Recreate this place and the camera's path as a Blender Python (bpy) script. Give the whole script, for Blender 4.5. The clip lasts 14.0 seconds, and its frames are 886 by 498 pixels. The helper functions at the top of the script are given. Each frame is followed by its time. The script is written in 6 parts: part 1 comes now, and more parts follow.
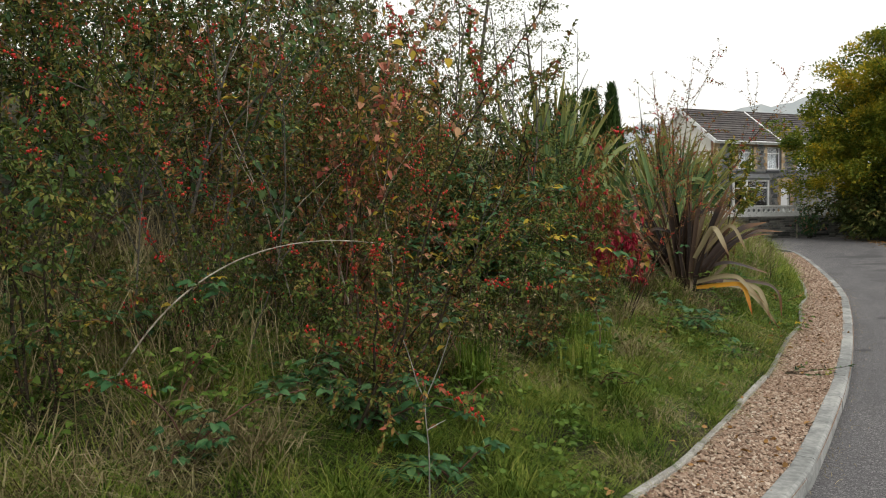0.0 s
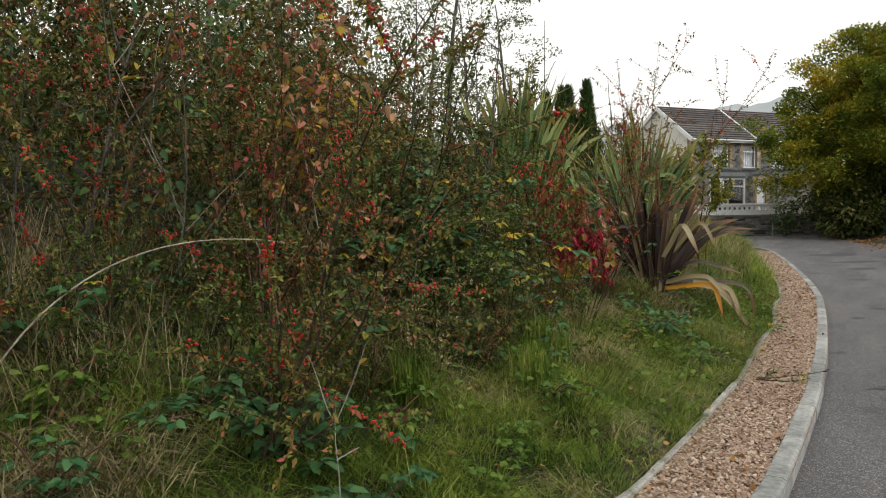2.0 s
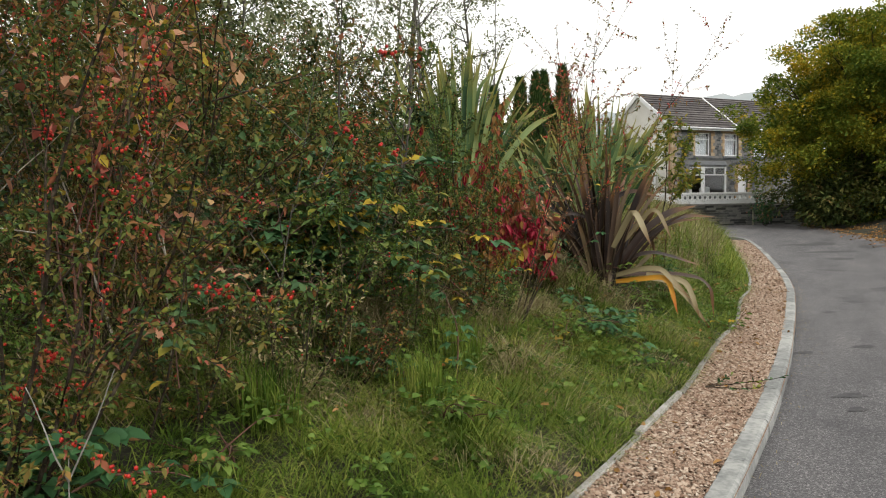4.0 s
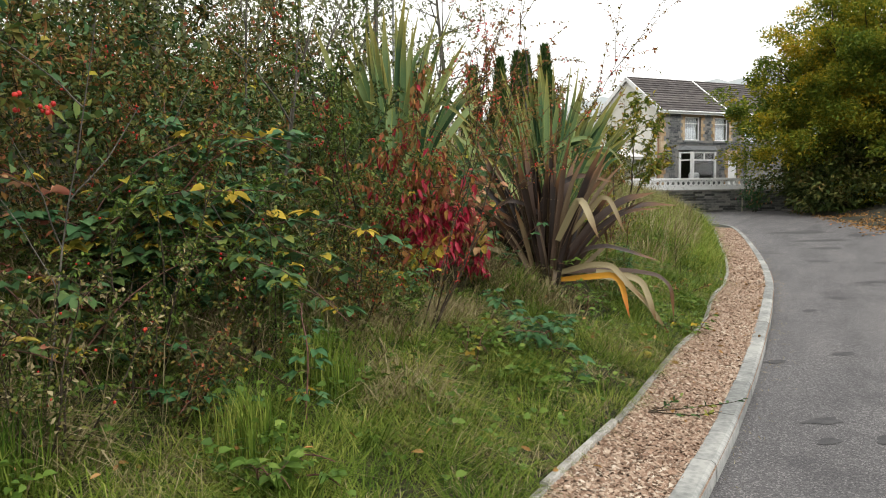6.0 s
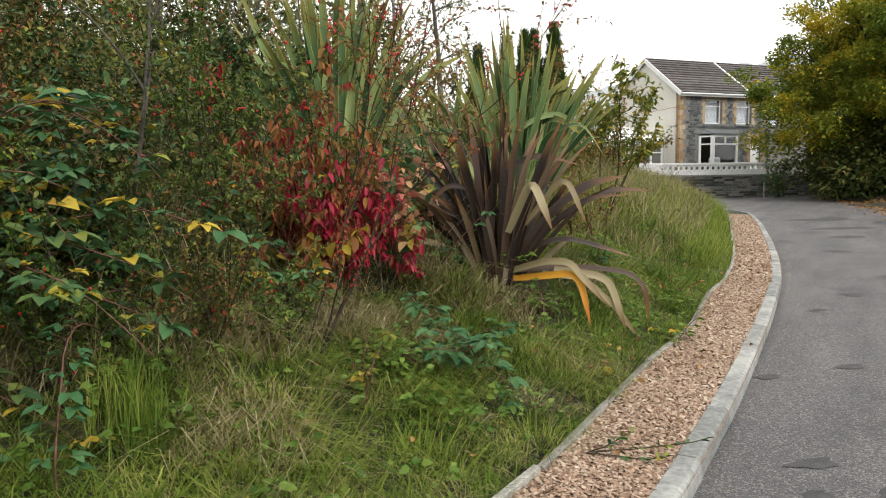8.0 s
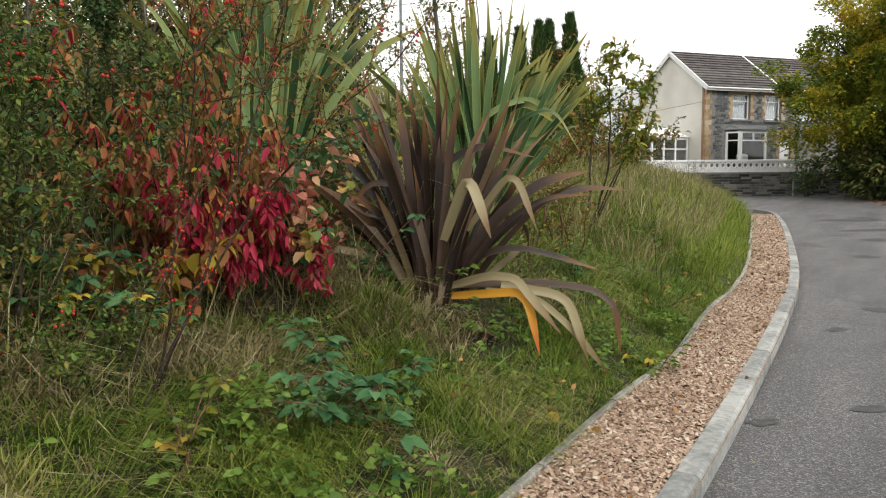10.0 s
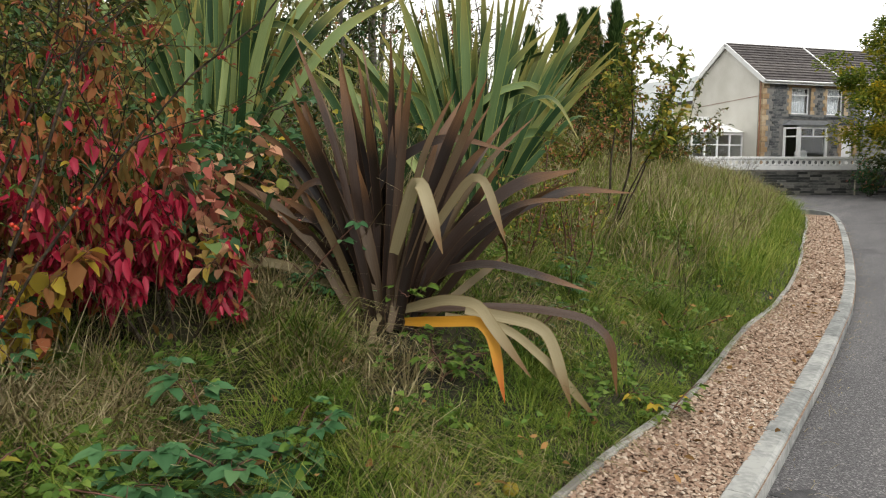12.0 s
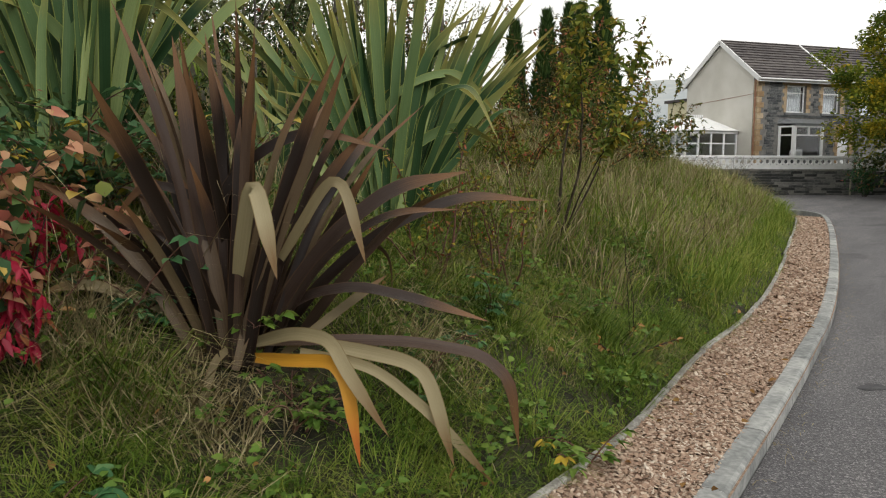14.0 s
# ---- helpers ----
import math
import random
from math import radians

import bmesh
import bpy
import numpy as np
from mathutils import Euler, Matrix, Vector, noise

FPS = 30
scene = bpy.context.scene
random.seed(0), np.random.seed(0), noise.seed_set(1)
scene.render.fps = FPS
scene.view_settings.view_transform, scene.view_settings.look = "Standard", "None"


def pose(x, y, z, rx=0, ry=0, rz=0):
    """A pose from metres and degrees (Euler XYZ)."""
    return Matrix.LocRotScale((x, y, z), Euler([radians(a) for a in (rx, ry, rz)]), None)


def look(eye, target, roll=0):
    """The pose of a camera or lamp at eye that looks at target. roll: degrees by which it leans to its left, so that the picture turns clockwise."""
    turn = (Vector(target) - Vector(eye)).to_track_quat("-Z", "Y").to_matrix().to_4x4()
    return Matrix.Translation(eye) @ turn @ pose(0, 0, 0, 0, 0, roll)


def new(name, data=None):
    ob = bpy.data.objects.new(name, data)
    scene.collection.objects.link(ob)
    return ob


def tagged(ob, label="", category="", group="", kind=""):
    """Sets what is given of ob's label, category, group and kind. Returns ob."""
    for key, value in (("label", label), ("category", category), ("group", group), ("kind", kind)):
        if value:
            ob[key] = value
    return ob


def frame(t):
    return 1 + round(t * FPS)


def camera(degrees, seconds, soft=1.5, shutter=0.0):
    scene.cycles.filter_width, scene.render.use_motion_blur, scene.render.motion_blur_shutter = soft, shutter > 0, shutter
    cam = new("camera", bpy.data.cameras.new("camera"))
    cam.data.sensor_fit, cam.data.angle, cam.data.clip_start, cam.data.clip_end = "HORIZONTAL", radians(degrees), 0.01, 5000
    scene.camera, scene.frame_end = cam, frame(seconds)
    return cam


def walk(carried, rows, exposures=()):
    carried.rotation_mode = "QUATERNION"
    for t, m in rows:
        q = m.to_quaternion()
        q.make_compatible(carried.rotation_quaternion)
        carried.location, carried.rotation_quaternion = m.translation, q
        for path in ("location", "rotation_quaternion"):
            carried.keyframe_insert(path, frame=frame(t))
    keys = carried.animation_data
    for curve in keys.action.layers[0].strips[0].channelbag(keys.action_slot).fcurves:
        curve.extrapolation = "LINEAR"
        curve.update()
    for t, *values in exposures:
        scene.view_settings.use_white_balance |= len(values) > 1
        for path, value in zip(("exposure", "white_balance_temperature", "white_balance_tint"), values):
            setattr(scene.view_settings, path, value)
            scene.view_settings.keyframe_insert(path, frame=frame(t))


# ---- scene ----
cam = camera(58.8, 14.0, 1.1)
METRES, EYE, TILT, LEAN, TURN = 7.4, 1.62, -2.5, 0.8, 0.0
ROWS = [
    (0.0, 0.0, 0.0, 0.0, -0.0, 0.0, 0.0),
    (0.5, 0.0094, 0.004, -0.0003, -0.08, 0.01, -0.04),
    (1.0, 0.0161, 0.0152, -0.0003, -0.71, -0.05, -0.1),
    (1.5, 0.0224, 0.0418, 0.001, -0.85, -0.12, -0.1),
    (2.0, 0.036, 0.0675, 0.0003, -1.45, -0.08, 0.13),
    (2.5, 0.064, 0.0931, 0.0021, -1.74, -0.19, 0.21),
    (3.0, 0.0856, 0.1198, 0.0013, -2.04, -0.44, 0.24),
    (5.5, 0.1861, 0.2835, 0.004, -2.74, -1.61, -0.06),
    (6.0, 0.215, 0.318, 0.0074, -2.84, -1.97, -0.07),
    (6.5, 0.2365, 0.3527, 0.0052, -2.51, -2.23, -0.07),
    (7.0, 0.2584, 0.3902, 0.0079, -1.66, -2.61, 0.08),
    (7.5, 0.2911, 0.4233, 0.0094, -1.44, -2.79, 0.18),
    (8.0, 0.3155, 0.4542, 0.0101, -1.15, -2.98, -0.01),
    (8.5, 0.3323, 0.4939, 0.0122, -1.11, -3.04, 0.03),
    (9.0, 0.3541, 0.5306, 0.0116, -1.17, -2.98, 0.06),
    (11.5, 0.4614, 0.693, 0.0198, 4.65, -3.79, -1.07),
    (12.0, 0.4695, 0.7251, 0.0229, 4.59, -3.72, -1.04),
    (12.5, 0.4889, 0.754, 0.0229, 4.55, -3.71, -1.08),
    (13.0, 0.5103, 0.7786, 0.0256, 4.55, -3.68, -1.1),
    (13.5, 0.5232, 0.8046, 0.0264, 4.57, -3.89, -1.12),
    (14.0, 0.5385, 0.8294, 0.0301, 4.55, -3.86, -1.19),
]
walk(cam, [(t, pose(0, 0, EYE, TILT, LEAN, TURN) @ pose(METRES * x, METRES * y, METRES * z, 90 + pitch, roll, yaw)) for t, x, y, z, yaw, pitch, roll in ROWS],
     exposures=[(0, 0.04), (2, 0.0), (3, 0.2), (5.5, 0.32), (6, 0.5), (7.5, 0.6), (9, 0.42), (11.5, 0.55), (12, 0.35), (13.5, 0.45), (14, 0.0)])

# ---- world, sun, exposure ----
world = bpy.data.worlds.new("overcast_sky")
scene.world = world
world.use_nodes = True
wn, wl = world.node_tree.nodes, world.node_tree.links
sky = wn.new("ShaderNodeTexSky")
sky.sky_type = "NISHITA"
sky.sun_disc = False
sky.sun_elevation, sky.sun_rotation = radians(38), radians(150)
sky.air_density, sky.dust_density, sky.ozone_density = 1.0, 4.0, 1.0
grey = wn.new("ShaderNodeHueSaturation")
grey.inputs["Saturation"].default_value = 0.12
wl.new(sky.outputs[0], grey.inputs["Color"])
cloud = wn.new("ShaderNodeMix")
cloud.data_type = "RGBA"
cloud.inputs["Factor"].default_value = 0.75
cloud.inputs[7].default_value = (8.5, 8.4, 8.0, 1)
wl.new(grey.outputs[0], cloud.inputs[6])
wl.new(cloud.outputs[2], wn["Background"].inputs[0])
wn["Background"].inputs[1].default_value = 0.15
sun = new("sun", bpy.data.lights.new("sun", "SUN"))
sun.data.energy, sun.data.angle, sun.data.color = 1.1, radians(25), (1.0, 0.97, 0.92)
sun.matrix_world = look((0, 0, 60), (0 + 60 * math.sin(radians(150 + 180)) * 0.8, 60 * math.cos(radians(150 + 180)) * 0.8, 10))
scene.view_settings.exposure = 0.0

rng = np.random.default_rng(7)


# ---- materials ----
def nodes_of(name):
    m = bpy.data.materials.new(name)
    m.use_nodes = True
    return m, m.node_tree.nodes, m.node_tree.links, m.node_tree.nodes["Principled BSDF"]


def ramp(n, stops):
    r = n.new("ShaderNodeValToRGB")
    while len(r.color_ramp.elements) < len(stops):
        r.color_ramp.elements.new(0.5)
    for e, (p, c) in zip(r.color_ramp.elements, stops):
        e.position, e.color = p, (*c, 1)
    return r


def surface(name, stops, scale=8.0, rough=0.85, bump=0.3, fine=60.0, detail=8.0, metal=0.0, spec=0.4, depth=0.01, random=0.0):
    """A mottled surface: two noises of different size, mixed into one ramp, with relief; random: spread of tone from piece to piece."""
    m, n, l, p = nodes_of(name)
    co = n.new("ShaderNodeTexCoord")
    a, b, mix, bm_ = n.new("ShaderNodeTexNoise"), n.new("ShaderNodeTexNoise"), n.new("ShaderNodeMix"), n.new("ShaderNodeBump")
    a.inputs["Scale"].default_value, a.inputs["Detail"].default_value = scale, detail
    b.inputs["Scale"].default_value, b.inputs["Detail"].default_value = fine, 4.0
    for t in (a, b):
        l.new(co.outputs["Object"], t.inputs["Vector"])
    mix.inputs["Factor"].default_value = 0.45
    l.new(a.outputs[0], mix.inputs[2])
    l.new(b.outputs[0], mix.inputs[3])
    value = mix.outputs[0]
    if random:
        info, add = n.new("ShaderNodeObjectInfo"), n.new("ShaderNodeMath")
        add.operation = "MULTIPLY_ADD"
        add.inputs[1].default_value, add.inputs[2].default_value = random, -random / 2
        l.new(info.outputs["Random"], add.inputs[0])
        plus = n.new("ShaderNodeMath")
        l.new(value, plus.inputs[0])
        l.new(add.outputs[0], plus.inputs[1])
        value = plus.outputs[0]
    r = ramp(n, [(0.5 + (q - 0.5) * 0.55, c) for q, c in stops])
    l.new(value, r.inputs[0])
    l.new(r.outputs[0], p.inputs["Base Color"])
    bm_.inputs["Strength"].default_value, bm_.inputs["Distance"].default_value = bump, depth
    l.new(mix.outputs[0], bm_.inputs["Height"])
    l.new(bm_.outputs[0], p.inputs["Normal"])
    p.inputs["Roughness"].default_value, p.inputs["Metallic"].default_value = rough, metal
    p.inputs["Specular IOR Level"].default_value = spec
    return m


def leafy(name, stops, rough=0.6, through_light=0.2, spread=0.12, spec=0.07, patch_size=1.3):
    """Foliage: each leaf takes its own tone from the ramp, patchy at a larger scale, and lets some light through."""
    m, n, l, p = nodes_of(name)
    geo, co, noi = n.new("ShaderNodeNewGeometry"), n.new("ShaderNodeTexCoord"), n.new("ShaderNodeTexNoise")
    noi.inputs["Scale"].default_value, noi.inputs["Detail"].default_value = patch_size, 3.0
    l.new(co.outputs["Object"], noi.inputs["Vector"])
    mix = n.new("ShaderNodeMix")
    mix.inputs["Factor"].default_value = spread * 3
    l.new(geo.outputs["Random Per Island"], mix.inputs[2])
    stretch = n.new("ShaderNodeMapRange")
    stretch.inputs["From Min"].default_value, stretch.inputs["From Max"].default_value = 0.3, 0.7
    l.new(noi.outputs[0], stretch.inputs["Value"])
    l.new(stretch.outputs[0], mix.inputs[3])
    r = ramp(n, stops)
    l.new(mix.outputs[0], r.inputs[0])
    l.new(r.outputs[0], p.inputs["Base Color"])
    p.inputs["Roughness"].default_value = rough
    p.inputs["Specular IOR Level"].default_value = spec
    tr, sh = n.new("ShaderNodeBsdfTranslucent"), n.new("ShaderNodeMixShader")
    l.new(r.outputs[0], tr.inputs["Color"])
    sh.inputs[0].default_value = through_light
    l.new(p.outputs[0], sh.inputs[1])
    l.new(tr.outputs[0], sh.inputs[2])
    l.new(sh.outputs[0], n["Material Output"].inputs["Surface"])
    return m


M = {
    "soil": surface("soil", [(0.3, (0.010, 0.009, 0.005)), (0.5, (0.022, 0.021, 0.009)), (0.7, (0.05, 0.042, 0.02))], 3, 0.95, 0.6, 40),
    "concrete": surface("kerb concrete", [(0.25, (0.15, 0.155, 0.15)), (0.5, (0.235, 0.24, 0.23)), (0.78, (0.36, 0.36, 0.34))], 4, 0.9, 0.4, 30, depth=0.004, random=0.14),
    "edging": surface("weathered edging", [(0.3, (0.17, 0.16, 0.14)), (0.55, (0.30, 0.29, 0.26)), (0.75, (0.42, 0.41, 0.38))], 7, 0.95, 0.4, 70, random=0.2),
    "bed": surface("gravel bed", [(0.3, (0.14, 0.09, 0.065)), (0.7, (0.28, 0.20, 0.14))], 30, 0.95, 0.8, 120),
    "render": surface("pebbledash render", [(0.3, (0.56, 0.54, 0.48)), (0.5, (0.63, 0.61, 0.55)), (0.75, (0.70, 0.68, 0.63))], 0.7, 0.95, 0.5, 90),
    "cream": surface("cream render", [(0.3, (0.60, 0.55, 0.36)), (0.7, (0.70, 0.65, 0.45))], 1.2, 0.9, 0.3, 60),
    "white": surface("white paint", [(0.3, (0.70, 0.71, 0.71)), (0.6, (0.80, 0.80, 0.79))], 3, 0.5, 0.1, 40),
    "upvc": surface("white window frame", [(0.3, (0.78, 0.79, 0.80)), (0.7, (0.85, 0.85, 0.85))], 3, 0.35, 0.05, 40),
    "slate": surface("roof tile", [(0.3, (0.06, 0.052, 0.052)), (0.5, (0.085, 0.075, 0.073)), (0.72, (0.13, 0.115, 0.11))], 2.2, 0.8, 0.3, 50, random=0.15),
    "blue_stone": surface("blue grey stone", [(0.25, (0.05, 0.055, 0.06)), (0.5, (0.115, 0.12, 0.125)), (0.78, (0.21, 0.21, 0.20))], 3, 0.9, 0.5, 40, random=0.22),
    "wall_stone": surface("dark wall stone", [(0.25, (0.05, 0.052, 0.05)), (0.5, (0.12, 0.122, 0.118)), (0.8, (0.24, 0.235, 0.215))], 3, 0.92, 0.5, 40, random=0.4),
    "quoin": surface("buff quoin stone", [(0.3, (0.30, 0.20, 0.11)), (0.6, (0.42, 0.31, 0.19)), (0.8, (0.50, 0.40, 0.28))], 3, 0.9, 0.3, 40, random=0.3),
    "mortar": surface("mortar", [(0.3, (0.16, 0.16, 0.15)), (0.7, (0.26, 0.25, 0.24))], 5, 0.95, 0.4, 60),
    "lead": surface("lead", [(0.3, (0.16, 0.17, 0.18)), (0.7, (0.25, 0.26, 0.27))], 4, 0.5, 0.2, 30, metal=0.3),
    "pipe": surface("downpipe", [(0.3, (0.24, 0.11, 0.07)), (0.7, (0.33, 0.17, 0.11))], 6, 0.6, 0.1, 40),
    "curtain": surface("net curtain", [(0.3, (0.42, 0.44, 0.47)), (0.7, (0.62, 0.64, 0.66))], 3, 0.9, 0.2, 30),
    "dark_room": surface("room wall", [(0.3, (0.05, 0.048, 0.045)), (0.7, (0.09, 0.085, 0.08))], 2, 0.9, 0.1, 20),
    "bark": surface("bark", [(0.3, (0.022, 0.017, 0.012)), (0.55, (0.05, 0.039, 0.028)), (0.75, (0.10, 0.08, 0.058))], 12, 0.95, 0.6, 80, spec=0.1),
    "pale_bark": surface("pale bark", [(0.3, (0.20, 0.17, 0.13)), (0.55, (0.36, 0.32, 0.26)), (0.75, (0.50, 0.46, 0.38))], 12, 0.85, 0.4, 60),
    "grey_bark": surface("grey bark", [(0.3, (0.05, 0.046, 0.038)), (0.55, (0.10, 0.092, 0.078)), (0.75, (0.17, 0.155, 0.13))], 8, 0.95, 0.5, 60, spec=0.1),
    "red_stem": surface("red brown cane", [(0.3, (0.07, 0.03, 0.022)), (0.7, (0.16, 0.075, 0.05))], 12, 0.7, 0.3, 60),
    "berry": leafy("berry", [(0.0, (0.30, 0.012, 0.012)), (0.6, (0.48, 0.026, 0.018)), (1.0, (0.55, 0.075, 0.025))], 0.35, 0.05, spec=0.35),
    "grass": leafy("green grass", [(0.0, (0.014, 0.034, 0.006)), (0.3, (0.055, 0.105, 0.014)), (0.6, (0.150, 0.210, 0.032)), (0.85, (0.30, 0.325, 0.075)), (1.0, (0.46, 0.42, 0.15))], 0.65, 0.2, 0.19, 0.08, 3.2),
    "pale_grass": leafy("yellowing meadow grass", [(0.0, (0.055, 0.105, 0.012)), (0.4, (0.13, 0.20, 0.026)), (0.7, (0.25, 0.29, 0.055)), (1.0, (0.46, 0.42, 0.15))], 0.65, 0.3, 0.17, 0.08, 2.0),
    "dry_grass": leafy("straw grass", [(0.0, (0.11, 0.085, 0.04)), (0.5, (0.27, 0.22, 0.115)), (1.0, (0.55, 0.48, 0.29))], 0.7, 0.2, 0.12, 0.08, 3.0),
    "cotoneaster": leafy("small shrub leaf", [(0.0, (0.028, 0.052, 0.014)), (0.4, (0.070, 0.112, 0.028)), (0.68, (0.15, 0.175, 0.042)), (0.88, (0.24, 0.19, 0.05)), (1.0, (0.32, 0.10, 0.04))], 0.5, 0.2, 0.1),
    "rust_leaf": leafy("rust shrub leaf", [(0.0, (0.07, 0.088, 0.022)), (0.35, (0.16, 0.14, 0.038)), (0.6, (0.24, 0.13, 0.045)), (0.82, (0.32, 0.10, 0.06)), (1.0, (0.48, 0.17, 0.13))], 0.6, 0.25, 0.1),
    "bramble": leafy("bramble leaf", [(0.0, (0.030, 0.070, 0.030)), (0.5, (0.06, 0.125, 0.045)), (0.8, (0.12, 0.18, 0.05)), (0.92, (0.36, 0.30, 0.03)), (1.0, (0.34, 0.11, 0.05))], 0.5, 0.22, 0.06, 0.16),
    "herb": leafy("fresh herb leaf", [(0.0, (0.045, 0.10, 0.016)), (0.6, (0.11, 0.19, 0.030)), (1.0, (0.21, 0.29, 0.055))], 0.5, 0.3, 0.08, 0.2),
    "blue_leaf": leafy("blue green bramble leaf", [(0.0, (0.028, 0.085, 0.032)), (0.6, (0.055, 0.14, 0.052)), (1.0, (0.12, 0.22, 0.085))], 0.48, 0.22, 0.08, 0.16),
    "crimson": leafy("crimson leaf", [(0.0, (0.14, 0.006, 0.016)), (0.45, (0.36, 0.012, 0.040)), (0.85, (0.46, 0.034, 0.068)), (1.0, (0.34, 0.12, 0.05))], 0.45, 0.3, 0.1, 0.3),
    "bronze_leaf": leafy("bronze orange leaf", [(0.0, (0.10, 0.085, 0.025)), (0.35, (0.20, 0.11, 0.035)), (0.65, (0.32, 0.10, 0.05)), (1.0, (0.40, 0.26, 0.06))], 0.55, 0.3, 0.08),
    "vine": leafy("faded vine leaf", [(0.0, (0.26, 0.05, 0.04)), (0.35, (0.44, 0.15, 0.11)), (0.6, (0.50, 0.30, 0.17)), (0.8, (0.50, 0.38, 0.07)), (1.0, (0.20, 0.22, 0.05))], 0.6, 0.3, 0.22),
    "yellow_leaf": leafy("yellow leaf", [(0.0, (0.30, 0.24, 0.04)), (0.6, (0.46, 0.33, 0.04)), (1.0, (0.56, 0.42, 0.07))], 0.6, 0.3, 0.06),
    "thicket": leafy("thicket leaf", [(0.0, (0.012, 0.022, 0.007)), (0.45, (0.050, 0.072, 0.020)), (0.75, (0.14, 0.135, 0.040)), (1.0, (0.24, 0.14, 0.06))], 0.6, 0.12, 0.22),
    "wood_leaf": leafy("hillside leaf", [(0.0, (0.085, 0.11, 0.055)), (0.6, (0.18, 0.20, 0.10)), (1.0, (0.31, 0.28, 0.15))], 0.7, 0.3, 0.14),
    "hornbeam": leafy("turning hornbeam leaf", [(0.0, (0.045, 0.082, 0.014)), (0.35, (0.105, 0.155, 0.020)), (0.55, (0.22, 0.235, 0.026)), (0.8, (0.46, 0.34, 0.026)), (1.0, (0.60, 0.38, 0.03))], 0.6, 0.35, 0.22, 0.14, 0.42),
    "oak": leafy("turning oak leaf", [(0.0, (0.06, 0.10, 0.02)), (0.55, (0.15, 0.185, 0.035)), (0.82, (0.34, 0.27, 0.04)), (1.0, (0.40, 0.14, 0.05))], 0.55, 0.3, 0.08),
    "cypress": leafy("cypress spray", [(0.0, (0.014, 0.034, 0.010)), (0.5, (0.04, 0.078, 0.02)), (1.0, (0.095, 0.14, 0.04))], 0.7, 0.15, 0.1),
    "litter": leafy("fallen leaf", [(0.0, (0.12, 0.07, 0.03)), (0.5, (0.28, 0.15, 0.05)), (0.85, (0.42, 0.24, 0.10)), (1.0, (0.55, 0.18, 0.04))], 0.75, 0.1, 0.06),
    "chip": leafy("gravel chip", [(0.0, (0.17, 0.105, 0.075)), (0.3, (0.28, 0.185, 0.132)), (0.6, (0.36, 0.26, 0.19)), (0.85, (0.47, 0.37, 0.285)), (1.0, (0.60, 0.53, 0.44))], 0.85, 0.0, 0.05),
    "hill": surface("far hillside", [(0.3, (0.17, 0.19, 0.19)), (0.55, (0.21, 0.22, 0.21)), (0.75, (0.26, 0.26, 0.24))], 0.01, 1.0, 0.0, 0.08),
    "stain": surface("oil stain", [(0.3, (0.030, 0.029, 0.031)), (0.7, (0.062, 0.06, 0.062))], 9, 0.7, 0.4, 90),
}


